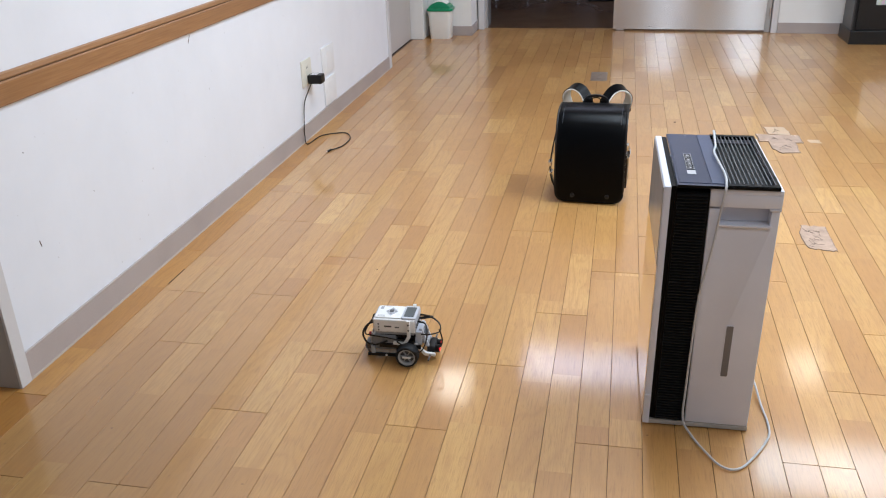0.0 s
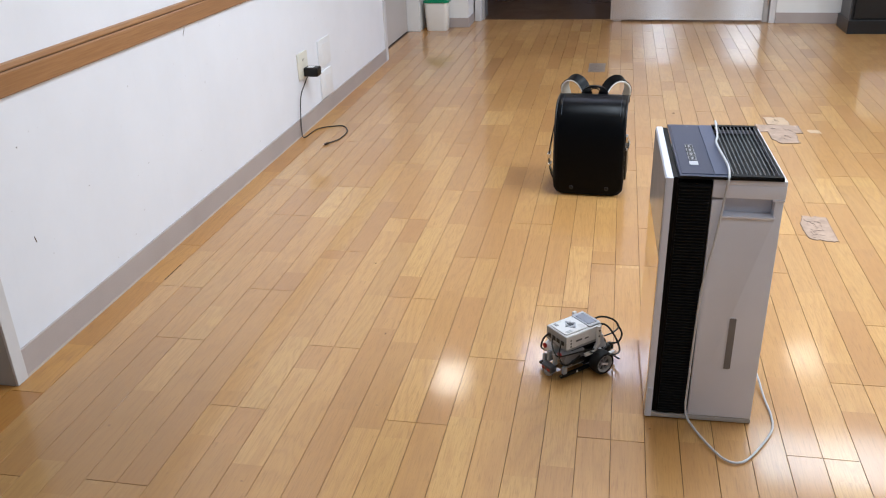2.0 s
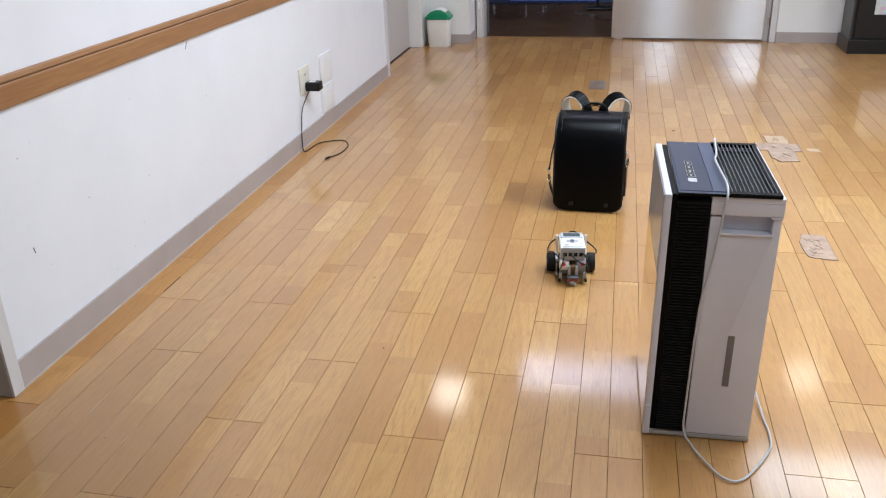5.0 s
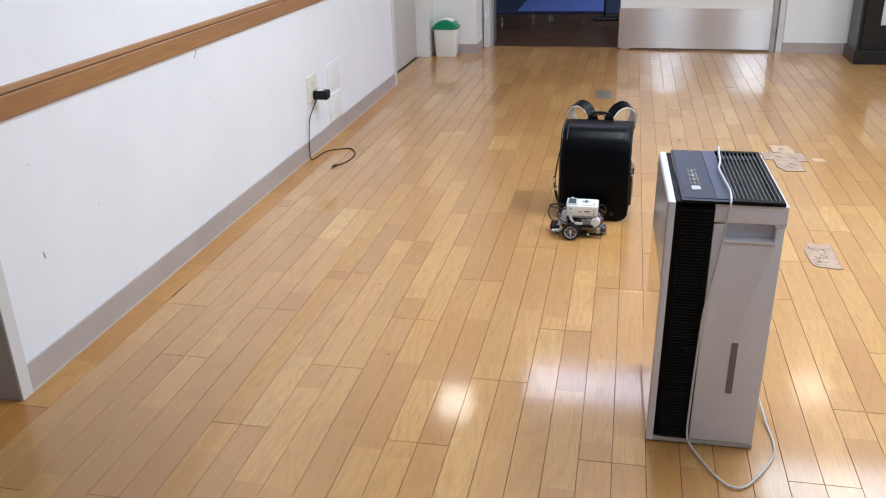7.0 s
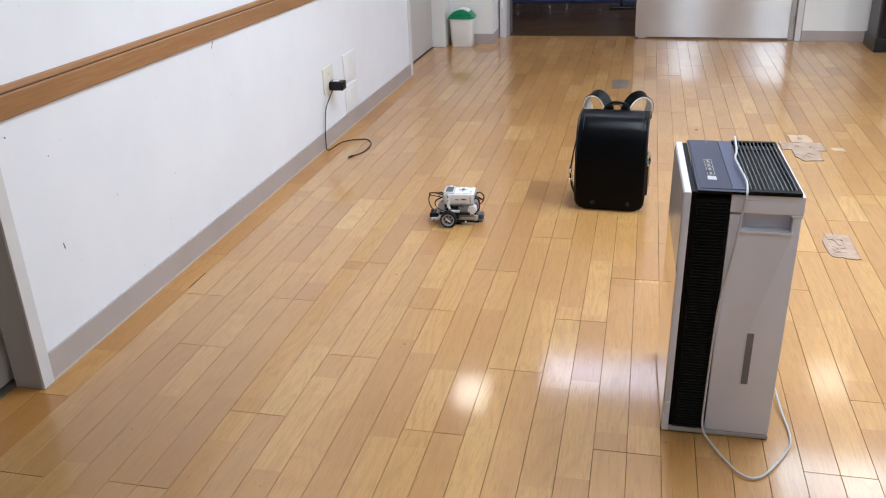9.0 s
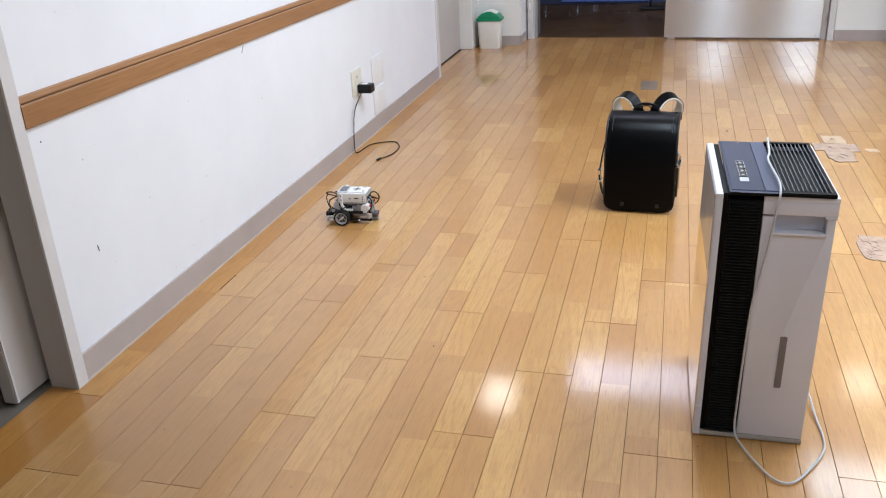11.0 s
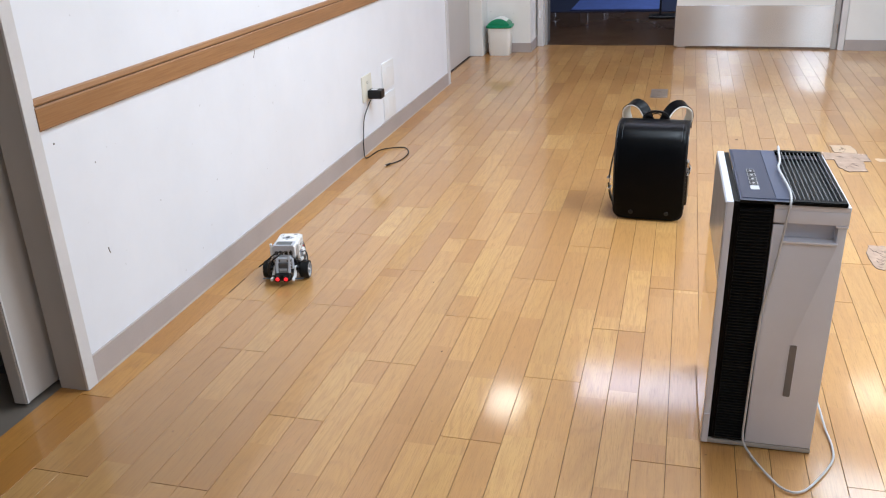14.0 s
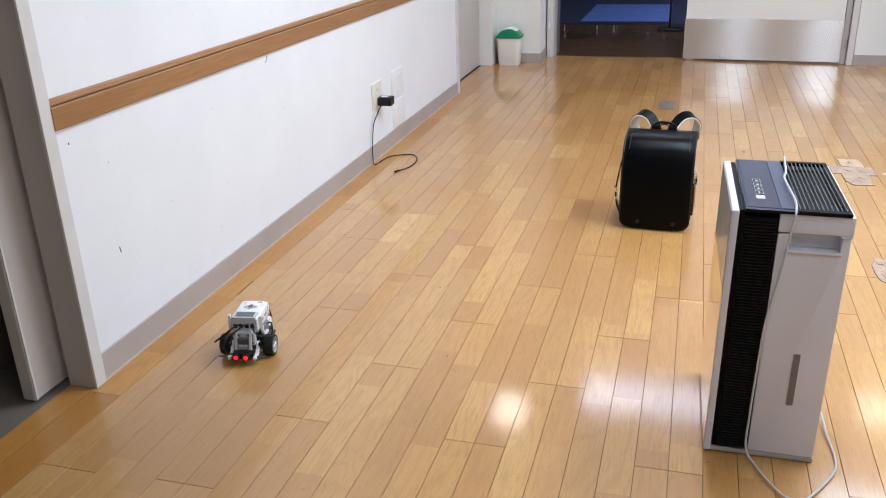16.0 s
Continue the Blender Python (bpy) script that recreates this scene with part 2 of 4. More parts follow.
BRASS = surface("brass_ring", (0.75, 0.45, 0.20), 0.25, 1.0)
BRICK_WHITE = surface("toy_white_plastic", (0.80, 0.80, 0.80), 0.28, vary=0.03)
BRICK_GREY = surface("toy_grey_plastic", (0.36, 0.37, 0.39), 0.32, vary=0.05)
BRICK_DARK = surface("toy_dark_grey_plastic", (0.075, 0.078, 0.085), 0.35, vary=0.1)
SCREEN = surface("lcd_screen", (0.085, 0.10, 0.105), 0.15, vary=0.05, bump=0)
SCREEN_RIM = surface("lcd_bezel", (0.50, 0.52, 0.57), 0.3, vary=0.03)
TOY_RED = surface("toy_red_plastic", (0.42, 0.02, 0.02), 0.3)
RED_GLOW = surface("red_sensor_light", (0.6, 0.02, 0.02), 0.3, emit=(1.0, 0.015, 0.03), power=0.7)
MOTOR_GREY = surface("motor_grey_plastic", (0.21, 0.215, 0.23), 0.35, vary=0.06)
HUB = surface("wheel_hub_grey", (0.30, 0.31, 0.33), 0.35, vary=0.08)
TAPE = surface("brown_floor_tape", (0.43, 0.300, 0.225), 0.26, vary=0.25, scale=30)
TAPE_PALE = surface("cream_floor_tape", (0.53, 0.375, 0.25), 0.3, vary=0.18, scale=30)
TAPE_EDGE = surface("dirty_tape_edge", (0.13, 0.085, 0.065), 0.7, vary=0.3, scale=60)
BOX_METAL = surface("floor_box_metal", (0.27, 0.21, 0.17), 0.35, 0.3, vary=0.2, scale=30)
BLACK_CABINET = surface("black_cabinet_paint", (0.005, 0.0055, 0.007), 0.30, vary=0.15, scale=6)
CABINET_EDGE = surface("dark_grey_side", (0.045, 0.045, 0.048), 0.4, vary=0.1)
MAT_BLUE = surface("blue_mat", (0.10, 0.165, 0.43), 0.85, vary=0.18, scale=9, bump=0.5, grain=400)
MAT_EDGE = surface("navy_mat_edge", (0.02, 0.03, 0.10), 0.8)
CARPET = surface("navy_carpet", (0.02, 0.028, 0.06), 0.9, vary=0.3, scale=20, bump=0.5)
LIGHT_PANEL = surface("lamp_housing_white", (0.8, 0.8, 0.8), 0.4)


def rail_wood(name):
    n = Nodes(name)
    pos = n.tree.nodes.new("ShaderNodeNewGeometry").outputs["Position"]
    fibre = n.noise(n.stretch(pos, 1, 0.03, 1), 260, 5, 0.6)
    cloud = n.noise(n.stretch(pos, 1, 0.2, 1), 8, 3)
    col = n.ramp(fibre, (0.3, (0.27, 0.125, 0.050)), (0.7, (0.40, 0.205, 0.088)))
    col = n.mix(n.maths("MULTIPLY", n.ramp_fac(cloud, 0.4, 0.7), 0.35), col, (0.25, 0.12, 0.05))
    nicks = n.noise(pos, 55, 1)
    col = n.mix(n.maths("MULTIPLY", n.ramp_fac(nicks, 0.8, 0.83), 0.5), col, (0.6, 0.45, 0.3))
    n.link(col, n.bsdf.inputs["Base Color"])
    n.bsdf.inputs["Roughness"].default_value = 0.38
    n.bump(fibre, 0.1, 0.0006)
    return n.mat


RAIL_WOOD = rail_wood("stained_rail_wood")


def flyer_print(name):
    n = Nodes(name)
    pos = n.add_coord()
    cells = n.tree.nodes.new("ShaderNodeTexVoronoi")
    cells.inputs["Scale"].default_value = 55
    n.link(pos, cells.inputs["Vector"])
    grey = n.mix(0.55, cells.outputs["Color"], (0.55, 0.52, 0.46))
    n.link(n.mix(n.ramp_fac(n.noise(pos, 14, 2), 0.4, 0.6), grey, (0.55, 0.58, 0.62)), n.bsdf.inputs["Base Color"])
    n.bsdf.inputs["Roughness"].default_value = 0.35
    return n.mat


FLYER = flyer_print("colour_printed_paper")


# ---- mesh helpers ----
def mesh_of(name, bm, material):
    me = bpy.data.meshes.new(name)
    bm.normal_update()
    bm.to_mesh(me)
    bm.free()
    for m in (material if isinstance(material, (list, tuple)) else [material]):
        me.materials.append(m)
    return me


def part(name, bm, material, parent=None, label="", smooth=False):
    """Link a bmesh as one mesh object, under a thing or a part."""
    me = mesh_of(name, bm, material)
    if smooth:
        me.polygons.foreach_set("use_smooth", [True] * len(me.polygons))
        me.set_sharp_from_angle(angle=radians(38))
    ob = new(name, me)
    if parent:
        ob.parent = parent
    if label:
        ob["label"] = label
    return ob


def thing(name, label, category, at=(0, 0, 0), turn=0, group=""):
    ob = new(name)
    ob.empty_display_size = 0.05
    ob.matrix_basis = pose(*at, 0, 0, turn)
    return tagged(ob, label, category, group)


def structure(name, bm, material, label="", category=""):
    ob = part(name, bm, material)
    return tagged(ob, label, category, kind="structure")


def boxes(*specs, bevel=0.0, seg=2):
    """Boxes as (x0, x1, y0, y1, z0, z1), in one bmesh, with rounded edges."""
    out = bmesh.new()
    for x0, x1, y0, y1, z0, z1 in specs:
        bm = bmesh.new()
        bmesh.ops.create_cube(bm, size=1, matrix=Matrix.LocRotScale(((x0 + x1) / 2, (y0 + y1) / 2, (z0 + z1) / 2), None, (x1 - x0, y1 - y0, z1 - z0)))
        if bevel:
            bmesh.ops.bevel(bm, geom=list(bm.edges), offset=bevel, segments=seg, profile=0.6, affect="EDGES", clamp_overlap=True)
        join(out, bm)
    return out


def join(out, bm, m=None):
    if m is not None:
        bm.transform(m)
    tmp = bpy.data.meshes.new("tmp")
    bm.to_mesh(tmp)
    bm.free()
    out.from_mesh(tmp)
    bpy.data.meshes.remove(tmp)
    return out


def prism(outline, a, b, axis="x", bevel=0.0, seg=2):
    """An outline of (u, v) pulled along an axis from a to b."""
    bm = bmesh.new()
    put = {"x": lambda u, v, w: (w, u, v), "y": lambda u, v, w: (u, w, v), "z": lambda u, v, w: (u, v, w)}[axis]
    first = [bm.verts.new(put(u, v, a)) for u, v in outline]
    last = [bm.verts.new(put(u, v, b)) for u, v in outline]
    k = len(outline)
    bm.faces.new(first[::-1])
    bm.faces.new(last)
    for i in range(k):
        bm.faces.new((first[i], first[(i + 1) % k], last[(i + 1) % k], last[i]))
    bmesh.ops.recalc_face_normals(bm, faces=list(bm.faces))
    if bevel:
        edges = [e for e in bm.edges if len(e.link_faces) == 2 and e.calc_face_angle(0) > radians(35)]
        bmesh.ops.bevel(bm, geom=edges, offset=bevel, segments=seg, profile=0.6, affect="EDGES", clamp_overlap=True)
    return bm


def lathe(profile, steps=24, axis="z", m=None, hollow=False):
    """A profile of (radius, height) turned round an axis."""
    bm = bmesh.new()
    rings = []
    for r, h in profile:
        ring = []
        for i in range(steps):
            a = 2 * math.pi * i / steps
            p = (r * math.cos(a), r * math.sin(a), h)
            ring.append(bm.verts.new(p))
        rings.append(ring)
    for lo, hi in zip(rings, rings[1:]):
        for i in range(steps):
            bm.faces.new((lo[i], lo[(i + 1) % steps], hi[(i + 1) % steps], hi[i]))
    if hollow:
        for i in range(steps):
            bm.faces.new((rings[-1][i], rings[-1][(i + 1) % steps], rings[0][(i + 1) % steps], rings[0][i]))
    else:
        bm.faces.new(rings[0][::-1])
        bm.faces.new(rings[-1])
    bmesh.ops.recalc_face_normals(bm, faces=list(bm.faces))
    if axis == "y":
        bm.transform(Matrix.Rotation(radians(-90), 4, "X"))
    elif axis == "x":
        bm.transform(Matrix.Rotation(radians(90), 4, "Y"))
    if m is not None:
        bm.transform(m)
    return bm


def smooth_line(points, steps=8):
    """A Catmull-Rom line through points."""
    pts = [Vector(p) for p in points]
    ext = [2 * pts[0] - pts[1], *pts, 2 * pts[-1] - pts[-2]]
    out = []
    for i in range(1, len(ext) - 2):
        p0, p1, p2, p3 = ext[i - 1:i + 3]
        for s in range(steps):
            t = s / steps
            out.append(0.5 * (2 * p1 + (p2 - p0) * t + (2 * p0 - 5 * p1 + 4 * p2 - p3) * t * t + (3 * p1 - p0 - 3 * p2 + p3) * t ** 3))
    out.append(pts[-1])
    return out


def tube(points, radius, sides=8, steps=8, flat=1.0):
    """A cable along a smooth line."""
    line = smooth_line(points, steps)
    bm = bmesh.new()
    rings = []
    side = None
    for i, p in enumerate(line):
        way = (line[min(i + 1, len(line) - 1)] - line[max(i - 1, 0)]).normalized()
        if side is None:
            side = way.cross(Vector((0, 0, 1)) if abs(way.z) < 0.9 else Vector((1, 0, 0))).normalized()
        side = (side - way * side.dot(way)).normalized()
        up = way.cross(side)
        rings.append([bm.verts.new(p + radius * (math.cos(2 * math.pi * k / sides) * side + flat * math.sin(2 * math.pi * k / sides) * up)) for k in range(sides)])
    for lo, hi in zip(rings, rings[1:]):
        for k in range(sides):
            bm.faces.new((lo[k], lo[(k + 1) % sides], hi[(k + 1) % sides], hi[k]))
    bm.faces.new(rings[0][::-1])
    bm.faces.new(rings[-1])
    bmesh.ops.recalc_face_normals(bm, faces=list(bm.faces))
    return bm


def band(points, across, width, thick, lift=0.0, steps=8):
    """A strap of a width and thickness along a smooth line; across: the way of its width."""
    line = smooth_line(points, steps)
    bm = bmesh.new()
    across = Vector(across).normalized()
    rings = []
    for i, p in enumerate(line):
        way = (line[min(i + 1, len(line) - 1)] - line[max(i - 1, 0)]).normalized()
        side = (across - way * across.dot(way)).normalized()
        out = side.cross(way)
        rings.append([bm.verts.new(p + side * a * width / 2 + out * (lift + b * thick / 2)) for a, b in ((-1, -1), (1, -1), (1, 1), (-1, 1))])
    for lo, hi in zip(rings, rings[1:]):
        for k in range(4):
            bm.faces.new((lo[k], lo[(k + 1) % 4], hi[(k + 1) % 4], hi[k]))
    bm.faces.new(rings[0][::-1])
    bm.faces.new(rings[-1])
    bmesh.ops.recalc_face_normals(bm, faces=list(bm.faces))
    return bm


def rounded(w, h, r, cx=0.0, cy=0.0, steps=5):
    """A rectangle outline with round corners."""
    out = []
    for sx, sy, a0 in ((1, 1, 0), (-1, 1, 90), (-1, -1, 180), (1, -1, 270)):
        for i in range(steps + 1):
            a = radians(a0 + 90 * i / steps)
            out.append((cx + sx * (w / 2 - r) + r * math.cos(a), cy + sy * (h / 2 - r) + r * math.sin(a)))
    return out


# ---- the large structure ----
WALL = -1.270          # the long wall's face
FRONT = 1.407          # where it begins, at the near door frame
BACK = 4.775           # where it ends, at the far sliding door
NORTH = 6.04          # the end wall's face
EAST, SOUTH, HALL = 3.6, -2.4, 11.0
DOOR_L, DOOR_R = -0.910, 1.007   # the double doorway in the end wall
STRIP, LENGTH, ROW, GRID_X, GRID_Y = 0.066, 0.8025, 0.2675, -0.792, 1.373

floor = structure("floor", boxes((WALL - 0.068, EAST, SOUTH, NORTH + 0.08, -0.06, -0.008)), GROOVE, "glossy varnished oak strip floor with worn patches", "floor")

wall_west = structure("wall_west", boxes((WALL - 0.16, WALL, FRONT, BACK, 0, CEIL)), PAINT, "white papered wall with small scuffs", "wall")
structure("wall_west_lintel", boxes((WALL - 0.16, WALL, SOUTH, FRONT, 2.02, CEIL)), PAINT, "white wall above the sliding door", "wall")
structure("wall_west_far", boxes((WALL - 0.16, WALL, BACK, 5.645, 2.02, CEIL)), PAINT, "white wall above the far door", "wall")
structure("wall_west_near", boxes((WALL - 0.16, WALL, SOUTH, 0.2, 0, 2.02)), PAINT, "white wall beside the sliding door", "wall")
structure("wall_pillar", boxes((WALL - 0.16, -1.263, 5.650, NORTH + 0.1, 0, CEIL), bevel=0.004), PAINT_FAR, "off-white pillar at the far corner", "pillar")
structure("wall_block", boxes((-1.262, -0.962, 5.808, NORTH + 0.16, 0, CEIL)), PAINT_FAR, "off-white wall beside the doorway", "wall")
structure("wall_north", boxes((-0.962, DOOR_L - 0.042, NORTH + 0.05, NORTH + 0.16, 0, CEIL), (DOOR_R + 0.04, EAST, NORTH, NORTH + 0.12, 0, CEIL), (DOOR_L - 0.042, DOOR_R + 0.04, NORTH, NORTH + 0.12, 2.05, CEIL)), PAINT_FAR, "off-white end wall around the doorway", "wall")
structure("wall_east", boxes((EAST, EAST + 0.12, SOUTH, HALL, 0, CEIL)), PAINT_FAR, "plain off-white wall", "wall")
structure("wall_south", boxes((WALL - 1.6, EAST, SOUTH - 0.12, SOUTH, 0, CEIL)), PAINT_FAR, "plain off-white wall", "wall")
structure("ceiling", boxes((WALL - 1.6, EAST + 0.12, SOUTH - 0.12, HALL + 0.12, CEIL, CEIL + 0.08)), CEILING, "white board ceiling", "ceiling")

# baseboards with a pale lower lip
for name, spec, lip in (
    ("baseboard", (WALL, WALL + 0.006, FRONT, BACK - 0.03, 0, 0.072), (WALL, WALL + 0.008, FRONT, BACK - 0.03, 0, 0.005)),
    ("baseboard", (-1.262, -0.962, 5.802, 5.808, 0, 0.064), None),
    ("baseboard", (-0.962, -0.956, 5.802, NORTH + 0.045, 0, 0.064), None),
    ("end_baseboard", (DOOR_R + 0.04, EAST, NORTH - 0.006, NORTH, 0, 0.068), None),
):
    ob = structure(name, boxes(spec, bevel=0.0015), VINYL, "greyish brown vinyl baseboard", "baseboard")
    if lip:
        part("lip", boxes(lip), CAULK, ob, "pale lower edge")

# the near sliding door, half open onto a dark room
frame_near = structure("door_1", boxes((WALL - 0.068, WALL + 0.002, FRONT - 0.030, FRONT, 0, 2.02)), FRAME_GREY, "grey sliding door frame", "door frame")
part("frame_edge", boxes((WALL + 0.002, WALL + 0.009, FRONT - 0.030, FRONT + 0.006, 0, 2.02), bevel=0.0015), FRAME_EDGE, frame_near, "pale front edge of the frame")
part("frame_head", boxes((WALL - 0.068, WALL + 0.008, 0.2, FRONT - 0.03, 1.98, 2.02)), FRAME_GREY, frame_near)
part("threshold", boxes((WALL - 0.30, WALL - 0.069, 0.2, FRONT, -0.03, -0.002)), SILL, frame_near, "grey floor strip under the sliding door")
leaf = tagged(part("sliding_door", boxes((WALL - 0.125, WALL - 0.092, 1.287, 2.1, 0.006, 1.975), bevel=0.002), DOOR_GREY), "grey laminate sliding door, half open", "door")
part("edge_strip", boxes((WALL - 0.0915, WALL - 0.088, 1.289, 1.294, 0.008, 1.97)), FRAME_EDGE, leaf, "pale edge strip")
part("pull", join(lathe([(0.024, 0), (0.026, 0.002), (0.020, 0.003), (0.018, 0.001)], 20, "x", Matrix.Translation((WALL - 0.092, 1.350, 0.75))), boxes((WALL - 0.092, WALL - 0.089, 1.338, 1.362, 0.70, 0.80), bevel=0.001)), CHROME, leaf, "recessed metal pull")
structure("dark_room", boxes((WALL - 1.6, WALL - 1.5, SOUTH, 3.0, 0, CEIL), (WALL - 1.5, WALL - 0.16, 2.9, 3.0, 0, CEIL), (WALL - 1.5, WALL - 0.30, SOUTH, 2.9, -0.06, -0.004)), UNLIT_TONE, "unlit room behind the sliding door", "room")

# the far sliding door in the long wall
far_door = tagged(part("sliding_door", boxes((WALL - 0.115, WALL - 0.078, BACK - 0.3, 5.640, 0.008, 1.98), bevel=0.002), DOOR_GREY), "closed greyish beige sliding door", "door")
part("track", boxes((WALL - 0.078, WALL - 0.070, BACK + 0.01, 5.648, -0.002, 0.002)), GROOVE, far_door, "dark floor track")
jamb = structure("door_2", boxes((WALL - 0.07, WALL + 0.010, BACK - 0.028, BACK + 0.010, 0, 2.0), bevel=0.002), FRAME_EDGE, "pale frame of the far sliding door", "door frame")

# the double doorway: frame, closed leaf with a steel kick plate
post = structure("door_3", boxes((DOOR_L - 0.042, DOOR_L, NORTH - 0.004, NORTH + 0.13, 0, 2.05), (DOOR_R, DOOR_R + 0.038, NORTH - 0.006, NORTH + 0.13, 0, 2.05), bevel=0.004), FRAME_EDGE, "off-white doorway frame", "door frame")
part("stop", boxes((DOOR_L, DOOR_L + 0.012, NORTH + 0.05, NORTH + 0.09, 0, 2.05)), FRAME_GREY, post)
part("strike", boxes((DOOR_L - 0.03, DOOR_L - 0.018, NORTH - 0.012, NORTH - 0.004, 0.20, 0.25), bevel=0.003), WHITE_PLASTIC, post, "small white latch")
kick = thing("door", "closed white door leaf with a stainless kick plate", "door", (0.0, 0, 0))
part("leaf", boxes((-0.008, 0.966, NORTH + 0.019, NORTH + 0.057, 0.016, 2.04), bevel=0.002), WHITE_DOOR, kick)
plate = part("kick_plate", boxes((-0.012, 0.968, NORTH + 0.015, NORTH + 0.0185, 0.014, 0.278), bevel=0.0006, seg=1), STEEL, kick, "brushed stainless kick plate")
for sx in (0.23, 0.68, 0.94):
    for sz in (0.032, 0.264):
        part("screw", lathe([(0.004, 0), (0.004, 0.001), (0.002, 0.0018)], 8, "y", Matrix.Translation((sx, NORTH + 0.0145, sz)) @ Matrix.Rotation(radians(180), 4, "Z")), FRAME_GREY, plate)
part("stile", boxes((0.970, 1.003, NORTH + 0.024, NORTH + 0.056, 0.0, 2.04), bevel=0.003), FRAME_GREY, kick, "grey hinge stile")
part("hinge", lathe([(0.004, 0.0), (0.005, 0.004), (0.005, 0.05), (0.004, 0.054)], 10, "z", Matrix.Translation((0.995, NORTH + 0.014, 0.11))), CHROME, kick)
part("floor_bolt", boxes((0.010, 0.060, NORTH + 0.016, NORTH + 0.045, 0.001, 0.0135), bevel=0.002), STEEL, kick)

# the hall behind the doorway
structure("hall_floor", boxes((-3.2, EAST, NORTH + 0.074, HALL, -0.06, -0.002)), OAK_DIM, "polished wooden hall floor, tinted dim", "floor")
structure("door_sill", boxes((DOOR_L, DOOR_R, NORTH + 0.068, NORTH + 0.078, -0.01, 0.001)), GROOVE, "dark joint at the doorway", "threshold")
# hall walls in the dark tone, so their shade is painted in
structure("hall_wall", boxes((-3.2, EAST, HALL, HALL + 0.12, 0, CEIL), (-3.3, -3.2, NORTH, HALL, 0, CEIL), (-3.2, -0.9, NORTH + 0.16, NORTH + 0.26, 0, CEIL)), UNLIT_TONE, "hall walls, coloured dim", "wall")
structure("hall_carpet", boxes((-3.1, 2.9, 7.79, 10.9, -0.002, 0.004)), CARPET, "dark navy carpet in the hall", "carpet")
mat_ob = thing("floor_mat", "bright blue rectangular mat on dark carpet", "mat")
part("surface", boxes((-0.945, -0.175, 7.865, 9.15, 0.004, 0.014), bevel=0.003), MAT_BLUE, mat_ob)
part("border", boxes((-0.955, -0.165, 7.825, 7.864, 0.004, 0.012), bevel=0.002), MAT_EDGE, mat_ob, "dark blue edge binding")

# the end wall stands a little askew to the boards
ASKEW = Matrix.Translation((DOOR_L, NORTH, 0)) @ Matrix.Rotation(radians(-3.0), 4, "Z") @ Matrix.Translation((-DOOR_L, -NORTH, 0))


def askew(*names):
    for ob in list(scene.collection.objects):
        if ob.parent is None and ob.name.split(".")[0] in names:
            ob.matrix_basis = ASKEW @ ob.matrix_basis


# ceiling fixtures
for x, y, sx, sy, watts, colour in LAMPS:
    lamp = thing("ceiling_light", "white fluorescent ceiling fixture", "ceiling light", (x, y, CEIL), group="ceiling fixtures")
    part("housing", boxes((-sx / 2 - 0.03, sx / 2 + 0.03, -sy / 2 - 0.03, sy / 2 + 0.03, -0.06, 0), bevel=0.006), LIGHT_PANEL, lamp)
for x, y, watts in SPOTS:
    lamp = thing("ceiling_spot", "small round recessed downlight", "ceiling light", (x, y, CEIL), group="downlights")
    part("rim", lathe([(0.095, -0.010), (0.10, -0.004), (0.10, 0.0), (0.02, 0.0)], 24), LIGHT_PANEL, lamp)


# ---- the long wall: handrail, sockets, charger ----
def handrail():
    rail = thing("handrail", "brown stained wooden wall handrail with a shadow groove", "handrail")
    a, b = FRONT + 0.004, BACK - 0.03
    profile = [(WALL, 0.6215), (WALL + 0.009, 0.6215), (WALL + 0.0115, 0.6250), (WALL + 0.0115, 0.6700), (WALL + 0.009, 0.6730), (WALL, 0.6730)]
    part("board", prism(profile, a, b, "y"), RAIL_WOOD, rail)
    part("groove", boxes((WALL, WALL + 0.0080, a, b, 0.6732, 0.6756)), GROOVE, rail, "dark shadow groove")
    part("top_moulding", prism([(WALL, 0.6758), (WALL + 0.0085, 0.6758), (WALL + 0.0100, 0.6785), (WALL + 0.0070, 0.6880), (WALL, 0.6905)], a, b, "y"), RAIL_WOOD, rail)


handrail()


def wall_plate(name, label, y0, y1, z0, z1, material, sockets=()):
    ob = thing(name, label, "wall plate", (WALL, (y0 + y1) / 2, (z0 + z1) / 2))
    w, h = y1 - y0, z1 - z0
    part("plate", prism(rounded(w, h, 0.006), 0.0, 0.007, "x", bevel=0.002), material, ob, smooth=True)
    part("inset", prism(rounded(w * 0.42, h * 0.62, 0.003, w * 0.0, 0), 0.007, 0.0082, "x"), material, ob)
    for dz in sockets:
        for dy in (-0.006, 0.006):
            part("slot", boxes((0.008, 0.0088, dy - 0.001, dy + 0.001, dz - 0.005, dz + 0.005)), BLACK_PLASTIC, ob)
    return ob


wall_plate("wall_socket", "ivory double wall socket with a charger in it", 3.338, 3.452, 0.226, 0.336, IVORY, (-0.028, 0.022))
for z0, z1, w in ((0.218, 0.341, "upper"), (0.078, 0.199, "lower")):
    wall_plate("blank_plate", "white blank wall plate above the baseboard", 3.601, 3.762, z0, z1, WHITE_PLASTIC)


